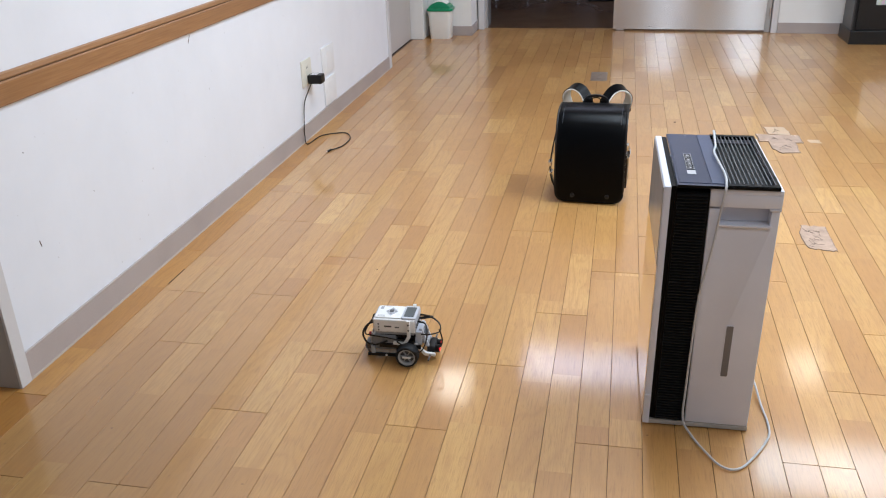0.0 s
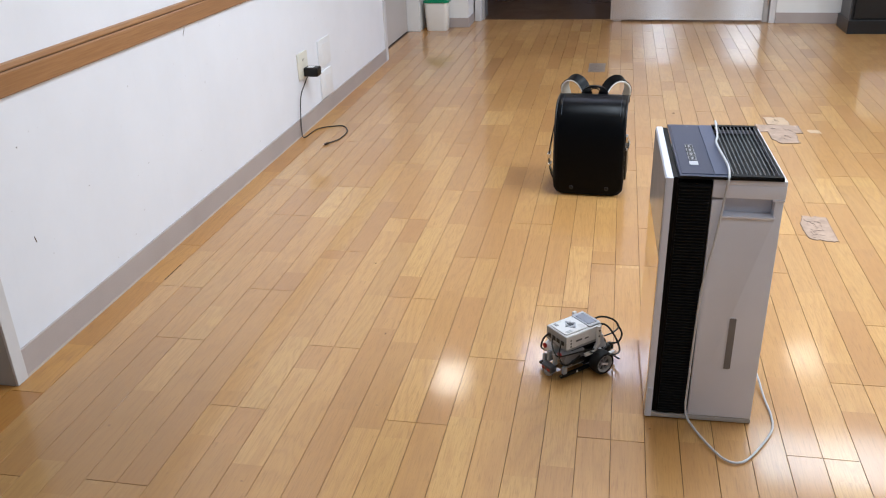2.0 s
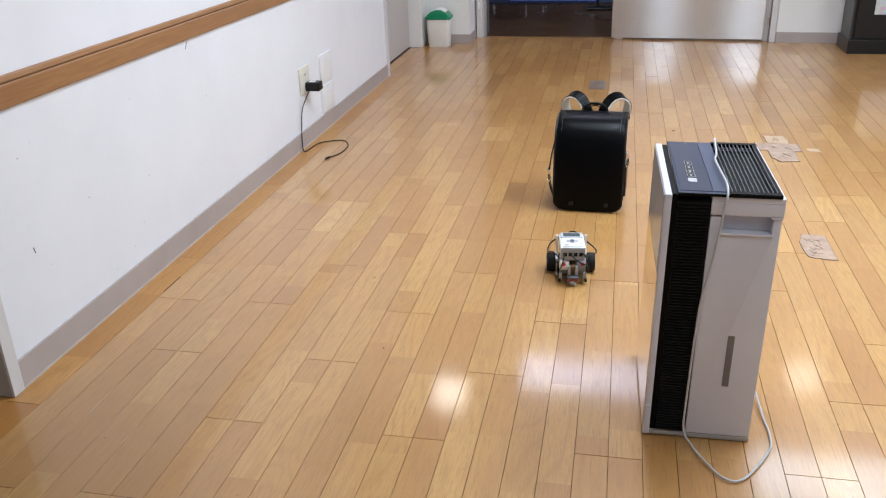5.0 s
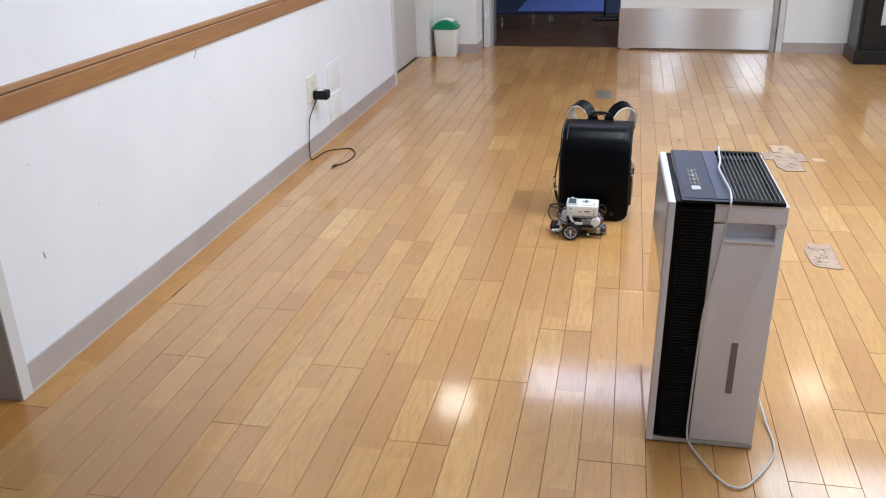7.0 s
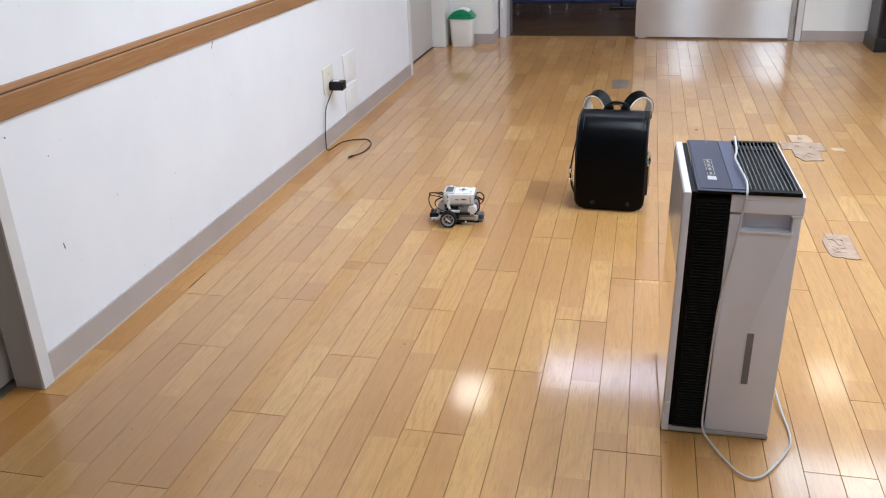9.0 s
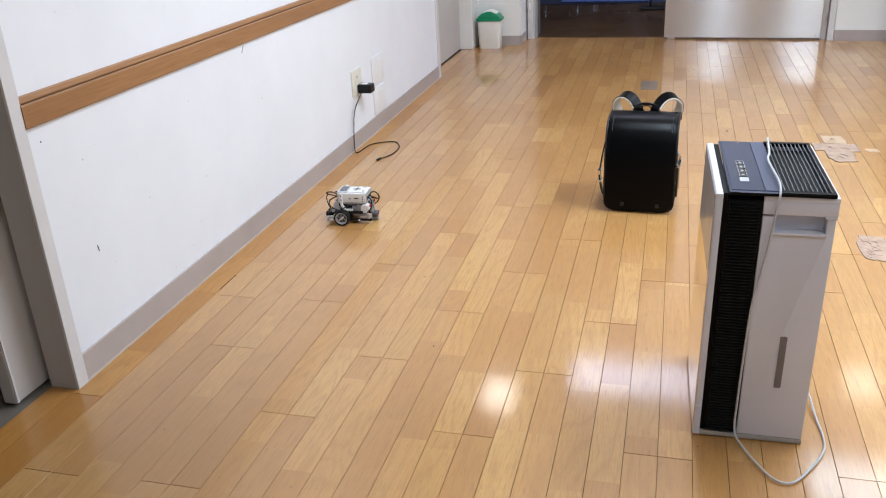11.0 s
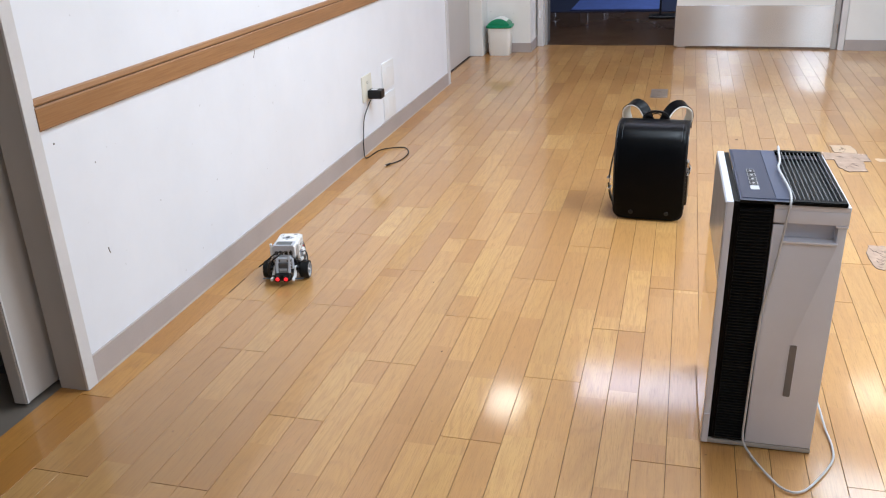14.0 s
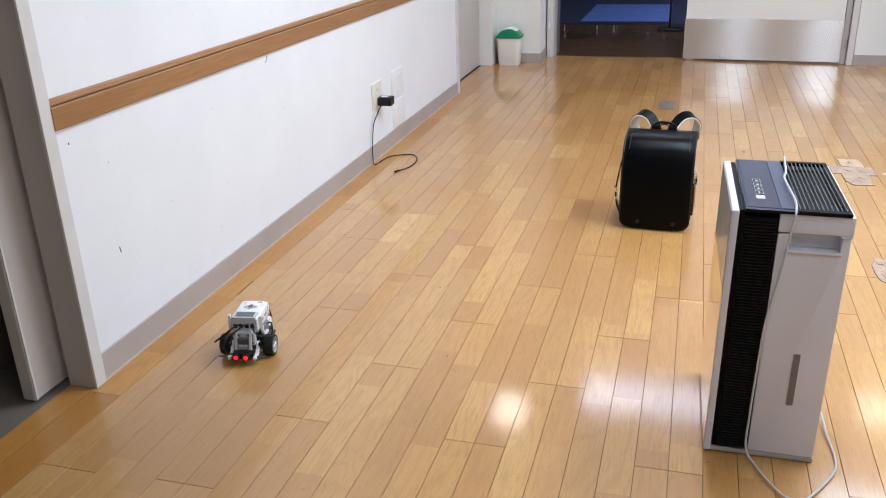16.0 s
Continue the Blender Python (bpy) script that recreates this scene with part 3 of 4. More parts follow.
def charger():
    ob = thing("charger", "black plug-in charger with a thin cable on the floor", "charger", (WALL + 0.009, 3.409, 0.252))
    part("body", boxes((0.0, 0.062, -0.026, 0.026, -0.019, 0.019), bevel=0.006, seg=3), BLACK_PLASTIC, ob, smooth=True)
    part("label", boxes((0.012, 0.040, -0.014, 0.014, 0.0190, 0.0196)), WHITE_PLASTIC, ob, "small white label")
    o = Vector((WALL + 0.009, 3.409, 0.252))
    pts = [(WALL + 0.026, 3.392, 0.242), (WALL + 0.020, 3.362, 0.215), (WALL + 0.012, 3.317, 0.169), (WALL + 0.010, 3.297, 0.102), (WALL + 0.012, 3.282, 0.034), (WALL + 0.028, 3.262, 0.004),
           (-1.226, 3.385, 0.003), (-1.174, 3.433, 0.003), (-1.122, 3.439, 0.003), (-1.083, 3.361, 0.003), (-1.084, 3.258, 0.003), (-1.112, 3.196, 0.003)]
    part("cable", tube([Vector(p) - o for p in pts], 0.0024, 6), BLACK_CABLE, ob, smooth=True)
    tip = Vector((-1.120, 3.172, 0.005)) - o
    way = Matrix.Translation(tip) @ Matrix.Rotation(radians(74), 4, "Z")
    bm = boxes((-0.004, 0.026, -0.004, 0.004, -0.0035, 0.0035), bevel=0.001)
    bm.transform(way)
    part("plug", bm, BLACK_PLASTIC, ob)
    bm = boxes((-0.013, -0.004, -0.003, 0.003, -0.0015, 0.0015))
    bm.transform(way)
    part("contact", bm, CHROME, ob)


charger()


def wall_mark(y, z, w, h, lean=0):
    bm = boxes((-0.0004, 0.0008, -w / 2, w / 2, -h / 2, h / 2))
    ob = part("wall_mark", bm, TAPE_EDGE, wall_west)
    ob.matrix_basis = pose(WALL + 0.0004, y, z, lean)


for m in ((1.560, 0.286, 0.002, 0.016, 12), (1.455, 0.583, 0.003, 0.004, 0), (1.575, 0.505, 0.0015, 0.003, 20), (2.42, 0.603, 0.0012, 0.026, -35), (2.405, 0.619, 0.004, 0.002, 0), (2.02, 0.036, 0.0015, 0.012, 10), (1.80, 0.33, 0.001, 0.003, 0)):
    wall_mark(*m)


# ---- the bin in the far corner ----
def bin_():
    ob = thing("waste_bin", "cream plastic waste bin with a green swing lid", "waste bin", (-1.156, 5.727, 0))
    body = bmesh.new()
    rings = []
    for z, w, d, r in ((0.0, 0.128, 0.100, 0.02), (0.004, 0.132, 0.104, 0.02), (0.185, 0.150, 0.122, 0.024)):
        rings.append([body.verts.new((u, v, z)) for u, v in rounded(w, d, r)])
    for lo, hi in zip(rings, rings[1:]):
        k = len(lo)
        for i in range(k):
            body.faces.new((lo[i], lo[(i + 1) % k], hi[(i + 1) % k], hi[i]))
    body.faces.new(rings[0][::-1])
    body.faces.new(rings[-1])
    ob.matrix_basis = pose(-1.156, 5.727, 0) @ Matrix.Diagonal((1.06, 1.0, 1.0, 1))
    part("body", body, BIN_WHITE, ob, smooth=True)
    lid = part("lid", prism(rounded(0.166, 0.138, 0.028), 0.183, 0.200, "z", bevel=0.004), BIN_GREEN, ob, "green plastic lid", smooth=True)
    dome = [(-0.072, 0.198), (-0.066, 0.214), (-0.045, 0.232), (-0.015, 0.243), (0.015, 0.243), (0.045, 0.232), (0.066, 0.214), (0.072, 0.198)]
    part("hood", prism(dome, -0.058, 0.058, "y", bevel=0.006), BIN_GREEN, ob, "green rounded hood", smooth=True)
    flap = [(-0.040, 0.236), (-0.012, 0.2475), (0.018, 0.2475), (0.050, 0.232), (0.050, 0.229), (0.018, 0.2445), (-0.012, 0.2445), (-0.040, 0.233)]
    part("flap", prism(flap, -0.050, 0.050, "y"), BIN_WHITE, ob, "white swing flap", smooth=True)


bin_()


# ---- the black cabinet at the end wall ----
def cabinet():
    ob = thing("cabinet", "black cabinet with a printed flyer on its front", "cabinet", (0, 0, 0))
    part("body", boxes((1.416, 2.36, 5.586, 5.845, 0.03, 1.02), bevel=0.004), BLACK_CABINET, ob)
    part("plinth", boxes((1.402, 2.37, 5.560, 5.845, 0.0, 0.082), bevel=0.004), BLACK_CABINET, ob)
    part("side_panel", boxes((1.406, 1.4155, 5.575, 5.77, 0.083, 1.02), bevel=0.001), CABINET_EDGE, ob, "dark grey side panel")
    part("front_panel", boxes((1.432, 2.34, 5.573, 5.5855, 0.092, 1.0), bevel=0.002), BLACK_CABINET, ob)
    part("flyer", boxes((1.525, 1.74, 5.566, 5.5715, 0.233, 0.54)), FLYER, ob, "colour printed paper flyer")


cabinet()


askew("wall_north", "door_3", "door", "door_sill", "hall_floor", "end_baseboard")


# ---- hall furniture, seen dimly through the doorway ----
def stand():
    ob = thing("sign_stand", "dark metal stand beside the blue mat", "stand", (-0.150, 7.45, 0))
    part("base", boxes((-0.09, 0.12, -0.08, 0.08, 0.0, 0.02), bevel=0.006), BLACK_CABINET, ob)
    part("pole", lathe([(0.009, 0.02), (0.009, 0.95), (0.007, 0.955)], 12), BLACK_CABINET, ob)


stand()


def hall_chair(at, turn):
    ob = thing("hall_chair", "dark chair with thin metal legs in the hall", "chair", at, turn, "hall chairs")
    part("seat", boxes((-0.21, 0.21, -0.21, 0.21, 0.40, 0.45), bevel=0.015), BLACK_CABINET, ob)
    part("backrest", boxes((-0.20, 0.20, 0.18, 0.215, 0.47, 0.80), bevel=0.012), BLACK_CABINET, ob)
    for sx in (-0.18, 0.18):
        for sy in (-0.18, 0.18):
            part("leg", lathe([(0.011, 0), (0.011, 0.41), (0.009, 0.415)], 8, "z", Matrix.Translation((sx, sy, 0))), CHROME, ob)


for at, turn in (((-1.22, 9.75, 0.004), 20), ((-0.62, 9.8, 0.004), 0), ((-0.05, 9.75, 0.004), -12)):
    hall_chair(at, turn)


# ---- floor boxes and taped patches ----
def ragged(points, seed, rough=0.006, steps=5):
    rng = random.Random(seed)
    out = []
    for (x0, y0), (x1, y1) in zip(points, points[1:] + points[:1]):
        for i in range(steps):
            t = i / steps
            out.append((x0 + (x1 - x0) * t + rng.uniform(-rough, rough) * 0.5, y0 + (y1 - y0) * t + rng.uniform(-rough, rough)))
    return out


def patch(name, label, outlines, seed):
    ob = thing(name, label, "floor patch")
    for i, points in enumerate(outlines):
        line = ragged(points, seed + i)
        cx, cy = sum(p[0] for p in line) / len(line), sum(p[1] for p in line) / len(line)
        part("dirty_edge", prism([(cx + (x - cx) * 1.004, cy + (y - cy) * 1.002) for x, y in line], 0.0002, 0.0012 + 0.0004 * i, "z"), TAPE_EDGE, ob, "dirty dark edge")
        piece = part("tape", prism([(cx + (x - cx) * 0.966, cy + (y - cy) * 0.984) for x, y in line], 0.0006, 0.0020 + 0.0004 * i, "z"), TAPE_PALE if i == 0 and len(outlines) > 1 else TAPE, ob, "worn tape")
        rng = random.Random(seed + 50 + i)
        xs, ys = [p[0] for p in line], [p[1] for p in line]
        for k in range(9 if len(outlines) == 1 else 4):
            x, y = cx + rng.uniform(-0.2, 0.2) * (max(xs) - min(xs)), cy + rng.uniform(-0.3, 0.3) * (max(ys) - min(ys))
            pts = [(x + rng.uniform(-0.018, 0.018), y + rng.uniform(-0.03, 0.03), 0.0022 + 0.0004 * i) for _ in range(4)]
            part("crease", tube(pts, 0.0004, 4, 4), TAPE_EDGE, piece, "dark crease")


patch("floor_patch", "worn brown tape patch on the oak floor", [[(0.635, 2.595), (0.702, 2.589), (0.704, 2.406), (0.674, 2.396), (0.622, 2.422), (0.617, 2.527)]], 3)
patch("floor_patch", "layered strips of worn tape on the oak floor", [[(0.666, 3.702), (0.755, 3.701), (0.762, 3.591), (0.673, 3.592)], [(0.621, 3.592), (0.793, 3.580), (0.795, 3.481), (0.625, 3.487)], [(0.660, 3.504), (0.764, 3.492), (0.759, 3.344), (0.691, 3.334), (0.662, 3.383)]], 11)


def floor_box():
    ob = thing("floor_box", "brownish metal floor outlet cover set in the boards", "floor outlet", (-0.059, 4.614, 0))
    part("frame", prism(rounded(0.088, 0.205, 0.008), 0.0003, 0.0030, "z", bevel=0.001), BOX_METAL, ob)
    part("cover", prism(rounded(0.074, 0.184, 0.006), 0.003, 0.0045, "z", bevel=0.001), BOX_METAL, ob)
    for y in (-0.04, 0.045):
        part("catch", prism(rounded(0.024, 0.05, 0.008, 0, y), 0.0045, 0.0060, "z"), BOX_METAL, ob)


floor_box()


# ---- the air purifier ----
PX, PY = 0.1325, 1.456


def purifier():
    ob = thing("air_purifier", "silver and black tower air purifier with its cord over it", "air purifier", (PX, PY, 0), -1.0)
    W, D, H = 0.205, 0.305, 0.512
    part("body", boxes((0.021, W, 0.024, D, 0.012, 0.473), bevel=0.005, seg=3), SILVER_PLASTIC, ob, smooth=True)
    part("side_cover", prism([(0.0825, 0.0125), (W, 0.0125), (W, 0.4705), (0.190, 0.4705), (0.190, 0.441), (0.103, 0.441), (0.103, 0.4705), (0.0825, 0.4705)], 0.001, 0.0245, "y", bevel=0.0022), SILVER_PLASTIC, ob, "silver side cover with a hand grip", smooth=True)
    part("inner_frame", boxes((0.0205, 0.0823, 0.006, 0.026, 0.0125, 0.499)), SLAT_BLACK, ob)
    part("cap", boxes((0.0818, W + 0.0015, -0.001, D + 0.002, 0.4745, 0.4985), (0.0818, W + 0.0015, -0.001, 0.008, 0.4985, 0.5085), (0.0818, W + 0.0015, D - 0.006, D + 0.002, 0.4985, 0.5085), (W - 0.006, W + 0.0015, 0.008, D - 0.006, 0.4985, 0.5085), bevel=0.0012, seg=2), SILVER_PLASTIC, ob, "silver upper rim", smooth=True)
    ob.matrix_basis = pose(0.1325, 1.456, 0.003, 0, 0.8, 1.5) @ Matrix.Diagonal((1.010, 1.045, 1.025, 1))
    # the glossy front panel, standing off the body
    panel = part("front_panel", boxes((0.0, 0.013, 0.0, D, 0.0015, 0.5086), bevel=0.0025, seg=3), SILVER_PLASTIC, ob, "pale silver front panel", smooth=True)
    part("gloss_face", boxes((-0.0015, -0.0002, 0.004, D - 0.004, 0.352, 0.5046)), PANEL_UPPER, panel, "smoky upper face")
    part("gloss_face", boxes((-0.0015, -0.0002, 0.004, D - 0.004, 0.012, 0.351)), PANEL_GLOSS, panel, "shiny lower face")
    part("gap", boxes((0.0125, 0.0225, 0.006, D - 0.006, 0.012, 0.508)), SLAT_BLACK, ob, "dark gap behind the panel")
    part("clip", boxes((0.001, 0.011, -0.0025, 0.0005, 0.066, 0.070), bevel=0.0008), SILVER_PLASTIC, panel)
    # slatted air intake on the side
    grille = part("intake", boxes((0.0205, 0.0815, 0.0015, 0.006, 0.014, 0.4985), bevel=0.001), SLAT_BLACK, ob, "black slatted air intake")
    proto = mesh_of("slat", prism([(0.0, 0.0), (-0.0042, 0.0012), (-0.0042, 0.0024), (0.0, 0.0042)], 0.0245, 0.0780, "x"), SLAT_EDGE)
    for i in range(78):
        s = new("slat", proto)
        s.parent = grille
        s.location = (0, 0.0017, 0.018 + i * 0.00615)
    # handle recess: dark pocket with a lip below
    hx0, hx1 = 0.100, 0.187
    part("grip_lip", boxes((hx0 - 0.001, hx1 + 0.006, -0.003, 0.004, 0.4370, 0.4415), bevel=0.0015), SILVER_PLASTIC, ob)
    part("cover_latch", boxes((0.186, W + 0.001, -0.002, 0.006, 0.4702, 0.4742), bevel=0.001), SILVER_PLASTIC, ob)
    part("gauge_frame", prism(rounded(0.0165, 0.114, 0.003, 0.1465, 0.180), 0.0004, 0.0045, "y"), SILVER_PLASTIC, ob)
    part("water_gauge", prism(rounded(0.0125, 0.110, 0.002, 0.1465, 0.180), -0.0004, 0.0030, "y"), GAUGE, ob, "smoky water gauge window")
    part("base", boxes((0.004, W + 0.001, 0.001, D, 0.0015, 0.0115), bevel=0.002), FRAME_GREY, ob, "grey base plate")
    for fx in (0.02, W - 0.012):
        for fy in (0.012, D - 0.02):
            part("foot", lathe([(0.008, 0), (0.009, 0.001), (0.009, 0.005)], 12, "z", Matrix.Translation((fx, fy, 0))), FRAME_EDGE, ob)
    # the dark top: control strip and outlet louvres
    top = part("top_panel", boxes((0.0225, 0.1105, -0.003, D - 0.002, 0.5088, 0.5145), bevel=0.0015), NAVY_TOP, ob, "dark navy top panel")
    part("front_lip", boxes((0.022, W - 0.0055, -0.0045, -0.0031, 0.5092, 0.5142)), SLAT_BLACK, top, "black front lip")
    part("control_strip", boxes((0.026, 0.082, 0.006, D - 0.008, 0.5142, 0.5156), bevel=0.0006, seg=1), NAVY_TOP, top)
    part("step", boxes((0.083, 0.110, 0.006, D - 0.008, 0.5142, 0.5160), bevel=0.0006, seg=1), NAVY_LIGHT, top, "paler step")
    for i, (y, m) in enumerate(((0.060, CORD_GREY), (0.086, BLACK_PLASTIC), (0.109, BLACK_PLASTIC), (0.132, BLACK_PLASTIC), (0.156, BLACK_PLASTIC))):
        b = part("button", prism(rounded(0.0155, 0.0205, 0.002, 0.052, y), 0.5156, 0.5165, "z"), m, top)
        if i:
            part("icon", boxes((0.0449, 0.0591, y - 0.0097, y - 0.0087, 0.5165, 0.5168), (0.0449, 0.0591, y + 0.0087, y + 0.0097, 0.5165, 0.5168), (0.0449, 0.0457, y - 0.0087, y + 0.0087, 0.5165, 0.5168), (0.0583, 0.0591, y - 0.0087, y + 0.0087, 0.5165, 0.5168), (0.0490, 0.0550, y - 0.0012, y + 0.0012, 0.5165, 0.5168), (0.0508, 0.0532, y - 0.005, y + 0.003, 0.5165, 0.5168)), CORD_GREY, b)
    part("mark", boxes((0.058, 0.061, D - 0.022, D - 0.016, 0.5156, 0.5160)), VENT_GREY, top)
    vent = part("outlet", boxes((0.090, W - 0.007, 0.009, D - 0.007, 0.4986, 0.4996)), SLAT_BLACK, top, "black air outlet")
    bar = mesh_of("louvre", prism([(-0.0005, 0.0058), (0.0005, 0.0058), (0.0005, 0.0085), (-0.0005, 0.0085)], 0.011, D - 0.015, "y"), VENT_GREY)
    for i in range(11):
        s = new("louvre", bar)
        s.parent = vent
        s.location = (0.1160 + i * 0.0077, 0, 0.5072)
    part("rim", boxes((W - 0.0105, W - 0.0055, -0.003, D - 0.002, 0.5088, 0.5158), (0.1107, W - 0.0107, -0.003, 0.0085, 0.5088, 0.5158), (0.1107, W - 0.0107, D - 0.0135, D - 0.002, 0.5088, 0.5158)), SLAT_BLACK, top)
    # its own cord, thrown over the top
    pts = [(0.150, D + 0.006, 0.10), (0.140, D + 0.008, 0.35), (0.128, D + 0.008, 0.49), (0.118, D - 0.006, 0.524), (0.115, 0.26, 0.524), (0.110, 0.20, 0.5235), (0.103, 0.16, 0.5235),
           (0.105, 0.10, 0.5235), (0.108, 0.03, 0.523), (0.106, -0.006, 0.514), (0.103, -0.0085, 0.49), (0.100, -0.007, 0.45), (0.094, -0.006, 0.39), (0.086, -0.006, 0.335), (0.081, -0.006, 0.29),
           (0.0785, -0.006, 0.20), (0.077, -0.006, 0.09), (0.078, -0.009, 0.025), (0.093, -0.028, 0.0045), (0.116, -0.078, 0.004), (0.142, -0.118, 0.004), (0.172, -0.122, 0.004), (0.205, -0.085, 0.004), (0.243, -0.020, 0.004), (0.251, 0.03, 0.004), (0.247, 0.09, 0.006), (0.240, 0.18, 0.02), (0.215, 0.27, 0.05)]
    part("cord", tube(pts, 0.0022, 8, 6), CORD_GREY, ob, "pale grey power cord", smooth=True)


purifier()


# ---- the school bag ----
def strap_edge(points, across, off):
    """The line along one edge of a strap."""
    line = smooth_line(points, 4)
    across = Vector(across).normalized()
    out = []
    for i, p in enumerate(line):
        way = (line[min(i + 1, len(line) - 1)] - line[max(i - 1, 0)]).normalized()
        out.append(p + off * (across - way * across.dot(way)).normalized())
    return out


def school_bag():
    ob = thing("school_bag", "black leather box-shaped school backpack standing upright", "backpack", (-0.034, 2.699, 0), -2.9)
    ob.matrix_basis = pose(-0.034, 2.699, 0, 0, 0, -2.9) @ Matrix.Scale(1.023, 4)
    W, D, H = 0.226, 0.185, 0.304
    w2 = W / 2
    inner = [(D, 0.0), (D, H - 0.045), (D - 0.014, H - 0.018), (0.110, H - 0.014), (0.068, H - 0.030), (0.045, H - 0.052), (0.030, H - 0.085), (0.020, H - 0.13), (0.014, 0.10), (0.014, 0.0)]
    part("body", prism(inner, -w2 + 0.026, w2 - 0.026, "x", bevel=0.004), LEATHER, ob, smooth=True)
    # the long flap over top and front: a bent sheet with rounded lower corners
    prof = [(D - 0.004, H - 0.030), (D - 0.010, H - 0.010), (D - 0.030, H - 0.001), (0.120, H), (0.080, H - 0.004), (0.050, H - 0.016), (0.028, H - 0.038), (0.014, H - 0.068), (0.006, H - 0.105), (0.001, H - 0.16), (-0.001, 0.10), (0.0, 0.050)]
    line = smooth_line([(0, y, z) for y, z in prof], 3)
    r = 0.030
    low = [(0, 0.001 + 0.004 * t, 0.050 - 0.044 * t) for t in (0.25, 0.5, 0.7, 0.85, 0.95, 1.0)]
    line += [Vector(p) for p in low]
    flap = bmesh.new()
    rings = []
    for p in line:
        half = w2
        if p.z < 0.006 + r and p.y < 0.06:
            h = (0.006 + r - p.z) / r
            half = w2 - r * (1 - math.sqrt(max(0, 1 - min(1, h) ** 2)))
        rings.append([flap.verts.new((u * half, p.y + 0.004 * abs(u) ** 6, p.z - 0.003 * abs(u) ** 6 * (p.z > 0.2))) for u in np.linspace(-1, 1, 15)])
    for lo, hi in zip(rings, rings[1:]):
        for a, b, c, d in zip(lo, lo[1:], hi[1:], hi):
            flap.faces.new((a, b, c, d))
    bmesh.ops.recalc_face_normals(flap, faces=list(flap.faces))
    ob_flap = part("flap", flap, LEATHER, ob, "glossy black leather flap", smooth=True)
    mod = ob_flap.modifiers.new("thickness", "SOLIDIFY")
    mod.thickness, mod.offset = 0.005, 0
    # piping along both long edges of the flap
    for s in (-1, 1):
        edge = [Vector((s * (w2 - 0.001), p.y + 0.003, p.z - 0.001)) for p in line[:-6:3]]
        part("piping", tube(edge, 0.0035, 6, 2), LEATHER_EDGE, ob_flap, "rolled leather edge", smooth=True)
        seam = [Vector((s * (w2 - 0.019), p.y - 0.0030, p.z + (0.003 if p.z > 0.25 else 0))) for p in line[6:-20:3]]
        part("stitching", tube(seam, 0.0007, 5, 2), STITCH, ob_flap, "grey stitched seam")
    for s in (-1, 1):
        part("rivet", lathe([(0.0075, 0), (0.0075, 0.0012), (0.004, 0.003)], 14, "y", Matrix.Translation((s * 0.057 + 0.004, -0.0015, 0.030)) @ Matrix.Rotation(radians(180), 4, "Z")), LEATHER_EDGE, ob, "dark metal rivet")
    # a pale welt between flap and body on each side
    for s in (-1, 1):
        part("welt", tube([(s * (w2 - 0.004), 0.014, 0.03), (s * (w2 - 0.003), 0.013, 0.12), (s * (w2 - 0.004), 0.018, 0.20)], 0.0022, 5, 4), LINING, ob, "pale welt")
    # handle
    part("handle", band([(-0.042, D - 0.012, H - 0.006), (-0.037, D - 0.010, H + 0.008), (-0.020, D - 0.008, H + 0.018), (0.0, D - 0.008, H + 0.021), (0.020, D - 0.008, H + 0.018), (0.037, D - 0.010, H + 0.008), (0.042, D - 0.012, H - 0.006)], (0, 1, 0), 0.013, 0.007), LEATHER_EDGE, ob, "arched carrying handle", smooth=True)
    part("ring", tube([(-0.016, D + 0.002, H + 0.002), (-0.010, D + 0.002, H + 0.010), (0.006, D + 0.002, H + 0.011), (0.014, D + 0.002, H + 0.003)], 0.0022, 6, 5), BRASS, ob, "brass hanging ring")
    # shoulder straps: black outside, cream lining, white edges
    for s in (-1, 1):
        line_s = [(s * 0.024, D - 0.004, H - 0.012), (s * 0.034, D + 0.004, H + 0.012), (s * 0.050, D + 0.012, H + 0.033), (s * 0.072, D + 0.020, H + 0.042), (s * 0.094, D + 0.028, H + 0.033), (s * 0.105, D + 0.036, H + 0.006), (s * 0.094, D + 0.050, H - 0.05), (s * 0.084, D + 0.046, 0.14), (s * 0.082, D + 0.022, 0.03), (s * 0.090, D + 0.004, 0.012)]
        strap = part("shoulder_strap", band(line_s, (-0.55 * s, 0.75, 0.35), 0.035, 0.004, -0.0025 * s), LEATHER, ob, "black leather shoulder strap", smooth=True)
        part("lining", band(line_s, (-0.55 * s, 0.75, 0.35), 0.0345, 0.004, 0.0017 * s), LINING, strap, "cream strap lining", smooth=True)
        for e in (-1, 1):
            edge = strap_edge(line_s, (-0.55 * s, 0.75, 0.35), e * 0.0175)
            part("edge", tube(edge, 0.0024, 6, 2), WHITE_EDGE, strap, "white strap edge", smooth=True)
    # side straps, buckle and hook
    part("side_strap", band([(-w2 - 0.004, 0.075, 0.235), (-w2 - 0.016, 0.070, 0.17), (-w2 - 0.022, 0.060, 0.11), (-w2 - 0.015, 0.055, 0.065), (-w2 - 0.002, 0.055, 0.035)], (0, 1, 0), 0.020, 0.004), LEATHER_EDGE, ob, "dangling side strap", smooth=True)
    part("buckle", boxes((-w2 - 0.028, -w2 - 0.016, 0.043, 0.075, 0.112, 0.128), (-w2 - 0.025, -w2 - 0.014, 0.043, 0.075, 0.086, 0.093), bevel=0.002), CHROME, ob, "small chrome buckle")
